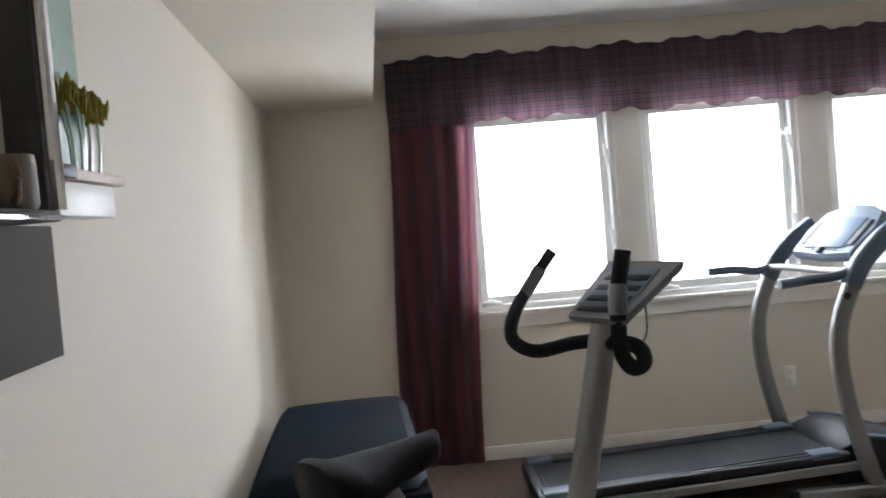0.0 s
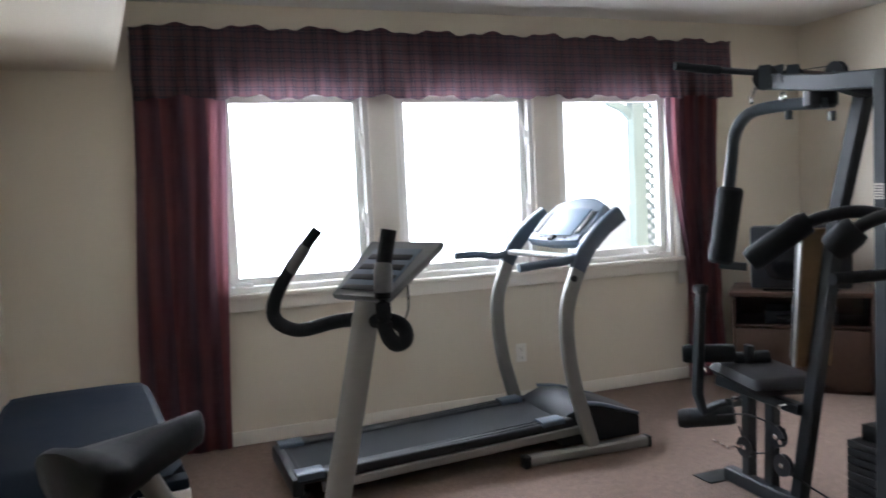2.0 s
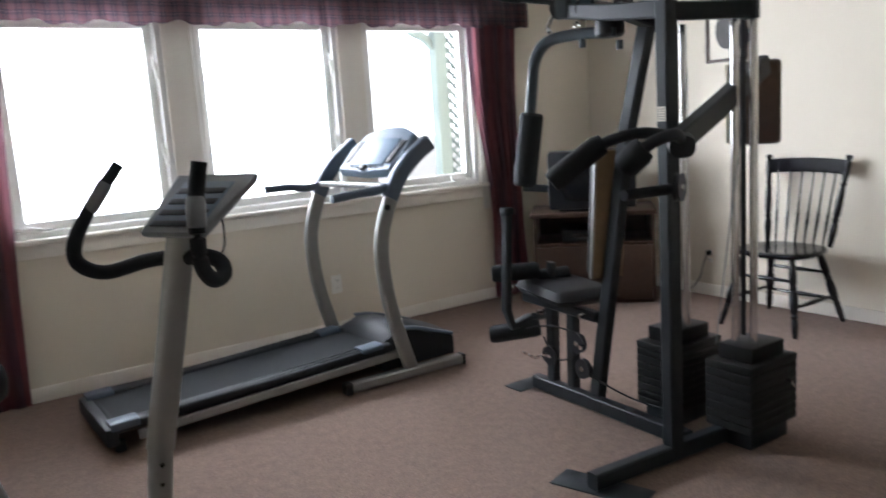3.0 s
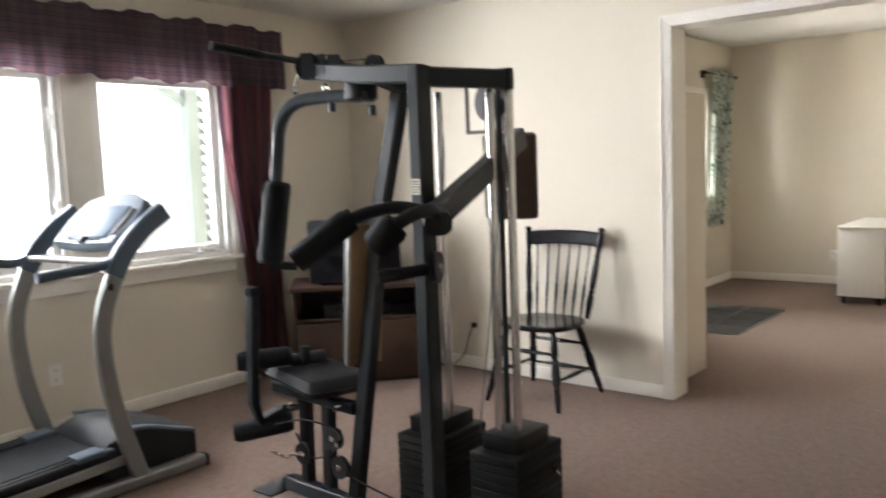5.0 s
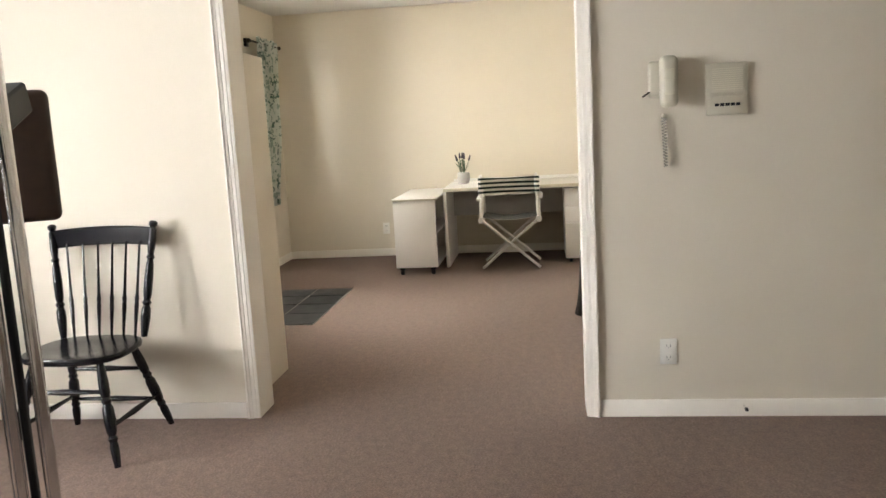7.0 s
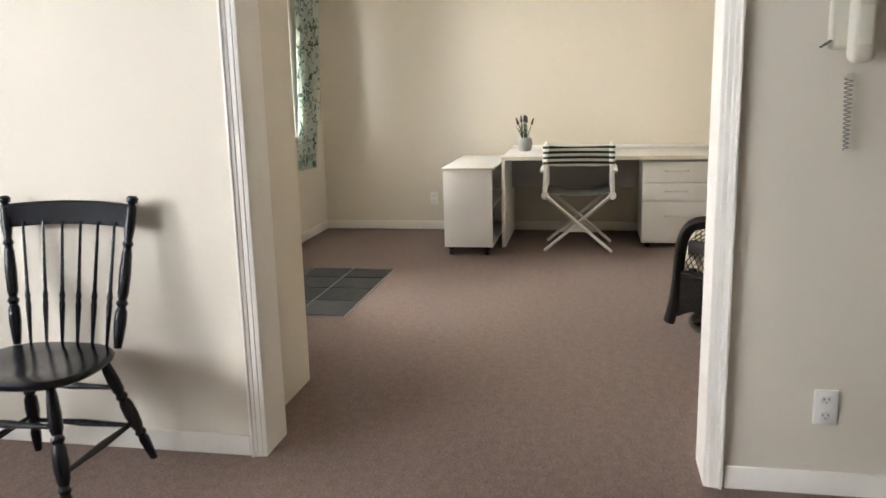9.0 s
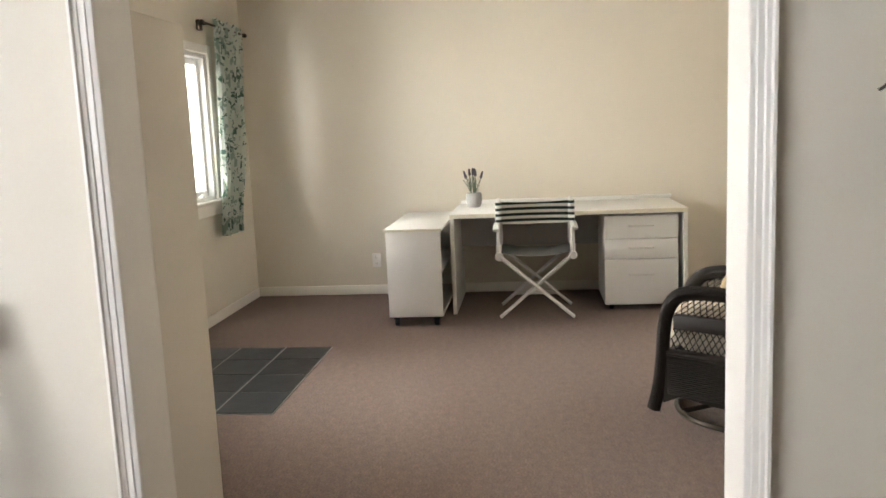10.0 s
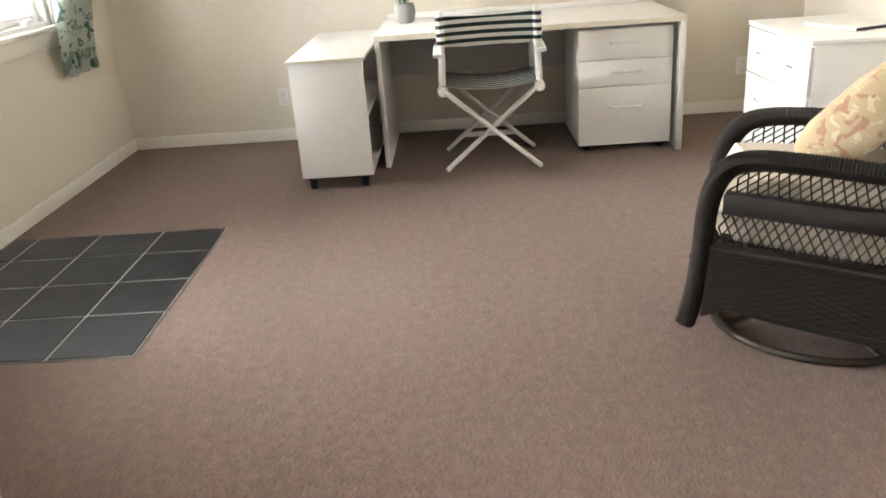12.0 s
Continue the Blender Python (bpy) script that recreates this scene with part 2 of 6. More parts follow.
# plaid of the valance
PLAID = mat("plaid_valance_cloth", (0.1, 0.05, 0.07), 0.9, bump=0.3, bscale=450, sheen=0.2)
_pal = [(0.0, (0.19, 0.115, 0.13)), (0.34, (0.075, 0.066, 0.09)), (0.58, (0.25, 0.18, 0.185)), (0.66, (0.075, 0.066, 0.09)), (0.84, (0.22, 0.11, 0.12))]
_t, _b, _rx = stripes(PLAID, _pal, 0, 0.062)
_t, _b, _rz = stripes(PLAID, _pal, 2, 0.052)
_mx = _t.nodes.new("ShaderNodeMix"); _mx.data_type = "RGBA"; _mx.inputs["Factor"].default_value = 0.5
_t.links.new(_rx.outputs[0], _mx.inputs["A"]); _t.links.new(_rz.outputs[0], _mx.inputs["B"])
_t.links.new(_mx.outputs["Result"], _b.inputs["Base Color"])

# burgundy curtain with dark woven bands, backlit a little
_t, _b, _r = stripes(MAUVE, [(0.0, (0.33, 0.125, 0.14)), (0.45, (0.16, 0.095, 0.125)), (0.6, (0.31, 0.125, 0.14)), (0.85, (0.20, 0.105, 0.135))], 0, 0.23, 0.35, True)
_t.links.new(_r.outputs[0], _b.inputs["Base Color"])


def leafprint(name, ground, ink, ink2, scale, cut):
    m = mat(name, ground, 0.9, bump=0.25, bscale=420)
    t = m.node_tree
    b = t.nodes["Principled BSDF"]
    co = t.nodes.new("ShaderNodeTexCoord")
    n = t.nodes.new("ShaderNodeTexNoise")
    n.inputs["Scale"].default_value, n.inputs["Detail"].default_value, n.inputs["Distortion"].default_value = scale, 2.5, 1.2
    n2 = t.nodes.new("ShaderNodeTexNoise")
    n2.inputs["Scale"].default_value, n2.inputs["Distortion"].default_value = scale * 0.8, 0.8
    mp = t.nodes.new("ShaderNodeMapping")
    mp.inputs["Location"].default_value = (3.1, 1.7, 5.2)
    t.links.new(co.outputs["Object"], n.inputs["Vector"])
    t.links.new(co.outputs["Object"], mp.inputs["Vector"]); t.links.new(mp.outputs[0], n2.inputs["Vector"])
    col = None
    prev = (*ground, 1)
    for src, c in ((n, ink), (n2, ink2)):
        r = t.nodes.new("ShaderNodeValToRGB")
        r.color_ramp.elements[0].position, r.color_ramp.elements[1].position = cut, cut + 0.03
        t.links.new(src.outputs["Fac"], r.inputs[0])
        mx = t.nodes.new("ShaderNodeMix"); mx.data_type = "RGBA"
        t.links.new(r.outputs[0], mx.inputs["Factor"])
        if col:
            t.links.new(col, mx.inputs["A"])
        else:
            mx.inputs["A"].default_value = prev
        mx.inputs["B"].default_value = (*c, 1)
        col = mx.outputs["Result"]
    t.links.new(col, b.inputs["Base Color"])
    return m


LEAFCLOTH = leafprint("leaf_print_curtain_cloth", (0.82, 0.85, 0.80), (0.15, 0.24, 0.20), (0.42, 0.52, 0.46), 15, 0.57)
FLORAL = leafprint("floral_pillow_cloth", (0.44, 0.34, 0.20), (0.54, 0.46, 0.31), (0.36, 0.20, 0.13), 24, 0.57)


def translucent(m, amount):
    """Lets some daylight pass through thin cloth."""
    t = m.node_tree
    out, b = t.nodes["Material Output"], t.nodes["Principled BSDF"]
    tr = t.nodes.new("ShaderNodeBsdfTranslucent")
    src = b.inputs["Base Color"].links[0].from_socket if b.inputs["Base Color"].links else None
    if src:
        t.links.new(src, tr.inputs["Color"])
    else:
        tr.inputs["Color"].default_value = b.inputs["Base Color"].default_value
    mx = t.nodes.new("ShaderNodeMixShader")
    mx.inputs[0].default_value = amount
    t.links.new(b.outputs[0], mx.inputs[1]); t.links.new(tr.outputs[0], mx.inputs[2]); t.links.new(mx.outputs[0], out.inputs[0])


for _m, _a in ((MAUVE, 0.6), (PLAID, 0.3), (LEAFCLOTH, 0.6), (SHEER, 0.4)):
    translucent(_m, _a)

# ---- building helpers ----
PLACE = {}


def thing(name, at=(0, 0, 0), rz=0, label="", category="", group="", kind=""):
    ob = new(name)
    ob.empty_display_size = 0.1
    m = pose(*at, 0, 0, rz)
    ob.matrix_basis = m
    PLACE[ob] = m
    return tagged(ob, label, category, group, kind)


def link_mesh(name, bm, material, smooth=35):
    bmesh.ops.recalc_face_normals(bm, faces=bm.faces[:])
    me = bpy.data.meshes.new(name)
    bm.to_mesh(me)
    bm.free()
    me.materials.append(material)
    if smooth:
        me.shade_smooth()
        me.set_sharp_from_angle(angle=radians(smooth))
    return new(name, me)


def part(name, bm, material, parent, label="", smooth=35, local=False):
    """One mesh under a thing or part; bm is in world metres unless local."""
    if not local:
        bm.transform(PLACE[parent].inverted())
    ob = link_mesh(name, bm, material, smooth)
    ob.parent = parent
    PLACE[ob] = PLACE[parent]
    return tagged(ob, label)


def pieces(name, bm, material, parent, label="", smooth=35):
    """One part for each separate lump of the mesh."""
    todo = set(bm.verts)
    made = []
    while todo:
        stack = [todo.pop()]
        lump = set(stack)
        while stack:
            for e in stack.pop().link_edges:
                for v in e.verts:
                    if v in todo:
                        todo.discard(v)
                        lump.add(v)
                        stack.append(v)
        made.append(lump)
    made.sort(key=lambda s: tuple(round(min(v.co[k] for v in s), 4) for k in range(3)))
    out = []
    for lump in made:
        one = bmesh.new()
        twin = {v: one.verts.new(v.co) for v in lump}
        for f in {f for v in lump for f in v.link_faces}:
            one.faces.new([twin[v] for v in f.verts])
        out.append(part(name, one, material, parent, label, smooth))
    bm.free()
    return out


def solo(name, bm, material, label="", category="", group="", kind="", smooth=35, origin=None):
    if origin:
        bm.transform(Matrix.Translation(origin).inverted())
    ob = link_mesh(name, bm, material, smooth)
    PLACE[ob] = Matrix.Identity(4)
    if origin:
        ob.matrix_basis = Matrix.Translation(origin)
        PLACE[ob] = Matrix.Translation(origin)
    return tagged(ob, label, category, group, kind)


def B(bm, x0, x1, y0, y1, z0, z1, bevel=0.0, m=None, seg=2):
    """Adds a box between limits, its edges rounded."""
    vs = bmesh.ops.create_cube(bm, size=1, matrix=Matrix.LocRotScale(((x0 + x1) / 2, (y0 + y1) / 2, (z0 + z1) / 2), None, (x1 - x0, y1 - y0, z1 - z0)))["verts"]
    if bevel:
        es = list({e for v in vs for e in v.link_edges})
        r = bmesh.ops.bevel(bm, geom=es, offset=bevel, segments=seg, profile=0.5, affect="EDGES", clamp_overlap=True)
        vs = list({v for f in r["faces"] for v in f.verts} | {v for v in vs if v.is_valid})
    if m is not None:
        bmesh.ops.transform(bm, matrix=m, verts=[v for v in vs if v.is_valid])
    return bm


def box(*a, **k):
    return B(bmesh.new(), *a, **k)


def ring_profile(r, n=10):
    return [(r * math.cos(2 * math.pi * i / n), r * math.sin(2 * math.pi * i / n)) for i in range(n)]


def rect_profile(w, h, r=0.004):
    r = min(r, w / 2.01, h / 2.01)
    out = []
    for sx, sy, a0 in ((1, 1, 0), (-1, 1, 90), (-1, -1, 180), (1, -1, 270)):
        for a in ((0, 90) if r < 0.01 else (0, 30, 60, 90)):
            t = radians(a0 + a)
            out.append((sx * (w / 2 - r) + r * math.cos(t), sy * (h / 2 - r) + r * math.sin(t)))
    return out


def smooth_path(pts, n=6, closed=False):
    """Catmull-Rom points through the given ones."""
    p = [Vector(q) for q in pts]
    k = len(p)
    out = []
    for i in range(k if closed else k - 1):
        a, b, c, d = (p[(i - 1) % k], p[i], p[(i + 1) % k], p[(i + 2) % k]) if closed else (p[max(i - 1, 0)], p[i], p[i + 1], p[min(i + 2, k - 1)])
        for j in range(n):
            s = j / n
            out.append(0.5 * ((2 * b) + (c - a) * s + (2 * a - 5 * b + 4 * c - d) * s * s + (3 * b - a - 3 * c + d) * s ** 3))
    if not closed:
        out.append(p[-1])
    return out


def sweep(bm, pts, profile, closed=False, up=(0, 0, 1), sizes=None):
    """Carries a profile along a line of points; sizes scale it point by point."""
    pts = [Vector(p) for p in pts]
    n = len(pts)
    rings = []
    up = Vector(up)
    for i, p in enumerate(pts):
        a = pts[(i - 1) % n] if closed or i else p
        b = pts[(i + 1) % n] if closed or i < n - 1 else p
        d = (b - a).normalized()
        side = d.cross(up)
        if side.length < 0.05:
            side = d.cross(Vector((0, 1, 0)) if abs(d.y) < 0.9 else Vector((1, 0, 0)))
        side.normalize()
        top = side.cross(d)
        s = sizes[i] if sizes else 1.0
        rings.append([bm.verts.new(p + side * u * s + top * v * s) for u, v in profile])
    k = len(profile)
    for i in range(n if closed else n - 1):
        r0, r1 = rings[i], rings[(i + 1) % n]
        for j in range(k):
            bm.faces.new((r0[j], r0[(j + 1) % k], r1[(j + 1) % k], r1[j]))
    if not closed:
        bm.faces.new(rings[0][::-1])
        bm.faces.new(rings[-1])
    return bm


def tube(pts, r, n=10, bm=None, sizes=None, closed=False):
    return sweep(bm or bmesh.new(), pts, ring_profile(r, n), closed=closed, sizes=sizes)


def bar(pts, w, h, bm=None, r=0.004, up=(0, 0, 1), closed=False):
    return sweep(bm or bmesh.new(), pts, rect_profile(w, h, r), up=up, closed=closed)


def turned(bm, a, b, radii, n=12):
    """A lathe-turned rod from a to b; radii are (share of length, radius)."""
    a, b = Vector(a), Vector(b)
    pts = [a.lerp(b, s) for s, _ in radii]
    return sweep(bm, pts, ring_profile(1.0, n), sizes=[r for _, r in radii])


def disc(at, axis, r, h, n=20, bm=None, bevel=0.0):
    """A short cylinder centred at a point."""
    a = Vector(axis).normalized() * h / 2
    at = Vector(at)
    if bevel:
        pts = [at - a, at - a * (1 - 2 * bevel / h), at + a * (1 - 2 * bevel / h), at + a]
        return sweep(bm or bmesh.new(), pts, ring_profile(1, n), sizes=[r - bevel, r, r, r - bevel])
    return sweep(bm or bmesh.new(), [at - a, at + a], ring_profile(r, n))


def cloth(x0, x1, z0, z1, y, depth, waves, name, material, parent=None, seed=1, thick=0.004, flare=0.0, nx=90, nz=14, scallop=0.0, left=None, right=None):
    """A hanging gathered sheet with folds; left and right bend its edges as (height share, shift)."""
    rnd = random.Random(seed)
    ph = [rnd.uniform(0, 6.28) for _ in range(5)]
    bm = bmesh.new()

    def edge(tab, s):
        if not tab:
            return 0.0
        for (a, u), (b, v) in zip(tab, tab[1:]):
            if a <= s <= b:
                q = (s - a) / (b - a)
                return u + (v - u) * (q * q * (3 - 2 * q))
        return tab[-1][1]
    grid = []
    for j in range(nz + 1):
        s = j / nz
        row = []
        for i in range(nx + 1):
            u = i / nx
            a = x0 + edge(left, s)
            b = x1 + edge(right, s)
            fold = math.sin(2 * math.pi * waves * u + ph[0] + 0.7 * math.sin(3 * u * 6.28 + ph[1])) + 0.45 * math.sin(2 * math.pi * waves * 2.3 * u + ph[2] + s)
            dz = scallop * (math.sin(2 * math.pi * waves * 0.5 * u + ph[3]) + 0.6 * math.sin(2 * math.pi * waves * 1.3 * u + ph[4])) * (1 if j in (0, nz) else 0)
            row.append(bm.verts.new((a + (b - a) * u + 0.004 * math.sin(7 * s + 9 * u), y + depth * fold * (0.6 + 0.4 * s) + flare * s, z1 + (z0 - z1) * s + dz)))
        grid.append(row)
    for j in range(nz):
        for i in range(nx):
            bm.faces.new((grid[j][i], grid[j][i + 1], grid[j + 1][i + 1], grid[j + 1][i]))
    r = bmesh.ops.solidify(bm, geom=bm.faces[:], thickness=thick)
    return bm


def cushion(bm, x0, x1, y0, y1, z0, z1, puff=0.25, n=10, m=None):
    """A stuffed pad, fuller in the middle than at its seams."""
    vs = []
    for side in (1, -1):
        g = []
        for j in range(n + 1):
            row = []
            for i in range(n + 1):
                u, v = 2 * i / n - 1, 2 * j / n - 1
                e = max(0.0, (1 - abs(u) ** 4) * (1 - abs(v) ** 4)) ** puff
                k = 1 - 0.03 * (abs(u) ** 3 + abs(v) ** 3)
                row.append(((x0 + x1) / 2 + u * k * (x1 - x0) / 2, (y0 + y1) / 2 + v * k * (y1 - y0) / 2, (z0 + z1) / 2 + side * e * (z1 - z0) / 2))
            g.append(row)
        vs.append(g)
    made = {}

    def vert(p):
        key = tuple(round(c, 5) for c in p)
        if key not in made:
            made[key] = bm.verts.new(p)
        return made[key]
    for g in vs:
        for j in range(n):
            for i in range(n):
                q = [vert(g[j][i]), vert(g[j][i + 1]), vert(g[j + 1][i + 1]), vert(g[j + 1][i])]
                if len(set(q)) == 4:
                    bm.faces.new(q)
    if m is not None:
        bmesh.ops.transform(bm, matrix=m, verts=list(made.values()))
    return bm

# ---- structure ----
WX, EX, NY, SY = -0.584, 4.55, 4.85, -2.6      # exercise room
FX, FN, FS = 9.215, 3.68, -0.74                # study
CG, CF = 2.41, 2.52                            # ceilings
ET = 0.18                                      # thickness of the wall between the rooms
OPL, OPR, OPH = 2.357, 0.832, 2.05             # cased opening
WZ0, WZ1 = 0.84, 1.97
UNITS = ((0.50, 1.355), (1.505, 2.415), (2.58, 3.455))


def structure(name, bm, material, label, category, smooth=35):
    return solo(name, bm, material, label, category, kind="structure", smooth=smooth)


def aslant(bm):
    """The west side of the room runs a little out of square."""
    for v in bm.verts:
        v.co.x += 0.05 * (NY - v.co.y)
    return bm


def askew(bm):
    """The wall between the rooms leans a little in plan towards its south end."""
    for v in bm.verts:
        v.co.x -= 0.011 * max(0.0, 3.74 - v.co.y)
    return bm


bm = box(WX - 0.2, EX + ET, SY - 0.2, NY + 0.17, -0.2, 0.0)
B(bm, EX + ET, FX + 0.2, FS - 0.2, FN + 0.17, -0.2, 0.0)
structure("floor", bm, CARPET, "brown and pink speckled cut-pile carpet, slightly worn", "floor", 0)
ground = bmesh.new()
B(ground, -400, 400, -400, 400, -0.6, -0.35)
solo("ground", ground, CONCRETE, "pale sunlit open ground outside the house", "ground", kind="structure", smooth=0)

solo("backdrop", box(-120, 130, 58, 58.5, -0.35, 70), SKYGLOW, "bright hazy sky and distance outside", "backdrop", kind="structure", smooth=0)

bm = bmesh.new()
B(bm, WX - 0.2, EX + ET, NY, NY + 0.17, 0, WZ0 - 0.02)
B(bm, WX - 0.2, EX + ET, NY, NY + 0.17, WZ1, CG + 0.15)
for a, b in ((WX - 0.2, UNITS[0][0]), (UNITS[0][1], UNITS[1][0]), (UNITS[1][1], UNITS[2][0]), (UNITS[2][1], EX + ET)):
    B(bm, a, b, NY, NY + 0.17, WZ0 - 0.02, WZ1)
structure("wall_north", bm, PAINT, "cream painted wall with three windows", "wall", 0)
structure("wall_west", aslant(box(WX - 0.5, WX, SY, NY, 0, CG + 0.15)), PAINT, "cream painted plain wall", "wall", 0)
structure("wall_south", box(WX - 0.2, EX + ET, SY - 0.2, SY, 0, CG + 0.15), PAINT, "cream painted plain wall", "wall", 0)
bm = bmesh.new()
B(bm, EX, EX + ET, OPL + 0.012, NY, 0, CF + 0.1)
B(bm, EX, EX + ET, SY, OPR - 0.012, 0, CF + 0.1)
B(bm, EX, EX + ET, OPR - 0.012, OPL + 0.012, OPH + 0.012, CF + 0.1)
structure("wall_east", askew(bm), PAINT, "cream painted wall with a wide cased opening", "wall", 0)
structure("ceiling", box(WX - 0.2, EX, SY - 0.2, NY, CG, CG + 0.15), CEIL, "off-white textured ceiling", "ceiling", 0)
structure("soffit", aslant(box(WX, 0.016, 2.42, NY, 2.05, CG)), PAINT, "cream painted boxed-in soffit under the ceiling", "soffit", 0)

# study shell
bm = bmesh.new()
DW0, DW1, DWH = 6.46, 7.38, 2.05
FW0, FW1, FWZ0, FWZ1 = 7.66, 8.46, 0.90, 1.98
B(bm, EX + ET, DW0, FN, FN + 0.17, 0, CF + 0.1)
B(bm, DW0, DW1, FN, FN + 0.17, DWH, CF + 0.1)
B(bm, DW1, FW0, FN, FN + 0.17, 0, CF + 0.1)
B(bm, FW0, FW1, FN, FN + 0.17, 0, FWZ0)
B(bm, FW0, FW1, FN, FN + 0.17, FWZ1, CF + 0.1)
B(bm, FW1, FX + 0.2, FN, FN + 0.17, 0, CF + 0.1)
structure("wall_study_north", bm, PAINT, "cream painted wall with a window and an outside door", "wall", 0)
structure("wall_study_east", box(FX, FX + 0.2, FS - 0.2, FN, 0, CF + 0.1), PAINT, "cream painted plain wall behind the desk", "wall", 0)
structure("wall_study_south", box(EX + ET, FX, FS - 0.2, FS, 0, CF + 0.1), PAINT, "cream painted plain wall", "wall", 0)
structure("ceiling_study", box(EX + ET, FX + 0.2, FS - 0.2, FN, CF, CF + 0.15), CEIL, "off-white ceiling of the study", "ceiling", 0)
structure("partition", box(EX + ET - 0.02, 5.295, 2.465, 2.585, 0, 1.735, 0.006), PAINT, "cream painted low partition wall beside the entry", "partition wall", 30)

# baseboards
BH = 0.078


def baseboard(pts, inward):
    bm = bmesh.new()
    (x0, y0), (x1, y1) = pts
    w = 0.013
    if abs(x1 - x0) > abs(y1 - y0):
        B(bm, x0, x1, min(y0, y0 + inward * w), max(y0, y0 + inward * w), 0.0, BH, 0.004)
    else:
        B(bm, min(x0, x0 + inward * w), max(x0, x0 + inward * w), y0, y1, 0.0, BH, 0.004)
        if x0 < EX:
            askew(bm)
    return structure("baseboard", bm, TRIM, "cream painted wooden baseboard", "baseboard")


baseboard(((WX, NY - 0.001), (EX, NY - 0.001)), -1)
structure("baseboard", aslant(box(WX + 0.001, WX + 0.014, SY, NY - 0.014, 0, BH, 0.004)), TRIM, "cream painted wooden baseboard", "baseboard")
baseboard(((EX - 0.001, OPL + 0.062), (EX - 0.001, NY - 0.014)), -1)
baseboard(((EX - 0.001, SY), (EX - 0.001, OPR - 0.062)), -1)
baseboard(((FX - 0.001, FS), (FX - 0.001, FN - 0.014)), -1)
baseboard(((7.455, FN - 0.001), (FX - 0.014, FN - 0.001)), -1)
baseboard(((EX + ET, FN - 0.001), (6.385, FN - 0.001)), -1)
baseboard(((EX + ET, FS + 0.001), (FX - 0.014, FS + 0.001)), 1)


# cased opening: jambs, and moulded casing on both faces
def casing_profile(w, t):
    return [(0, 0), (w, 0), (w, t), (w * 0.86, t), (w * 0.80, t * 0.72), (w * 0.62, t * 0.66), (w * 0.56, t * 0.52), (w * 0.30, t * 0.48), (w * 0.24, t * 0.36), (w * 0.08, t * 0.30), (0, t * 0.2)]


def casing(name, plane, out, y0, y1, z, w=0.056, t=0.022, axis="x"):
    """Three-sided moulded trim round an opening; y0 < y1."""
    bm = bmesh.new()
    prof = casing_profile(w, t)
    rows = []
    for (py, pz, dy, dz) in ((y0, 0, -1, 0), (y0, z, -1, 1), (y1, z, 1, 1), (y1, 0, 1, 0)):
        ring = []
        for u, v in prof:
            a, b = py + dy * u, pz + dz * u
            ring.append(bm.verts.new((plane + out * v, a, b) if axis == "x" else (a, plane + out * v, b)))
        rows.append(ring)
    n = len(prof)
    for r0, r1 in zip(rows, rows[1:]):
        for i in range(n):
            bm.faces.new((r0[i], r0[(i + 1) % n], r1[(i + 1) % n], r1[i]))
    bm.faces.new(rows[0]); bm.faces.new(rows[-1])
    if axis == "x":
        askew(bm)
    return structure(name, bm, TRIM, "cream painted moulded door casing", "casing", 25)


casing("trim", EX - 0.001, -1, OPR, OPL, OPH)
casing("trim", EX + ET + 0.001, 1, OPR, OPL, OPH)
bm = bmesh.new()
B(bm, EX, EX + ET, OPL, OPL + 0.012, 0, OPH + 0.012)
B(bm, EX, EX + ET, OPR - 0.012, OPR, 0, OPH + 0.012)
B(bm, EX, EX + ET, OPR, OPL, OPH, OPH + 0.012)
structure("door_jamb", askew(bm), TRIM, "cream painted jamb lining of the cased opening", "door jamb", 0)


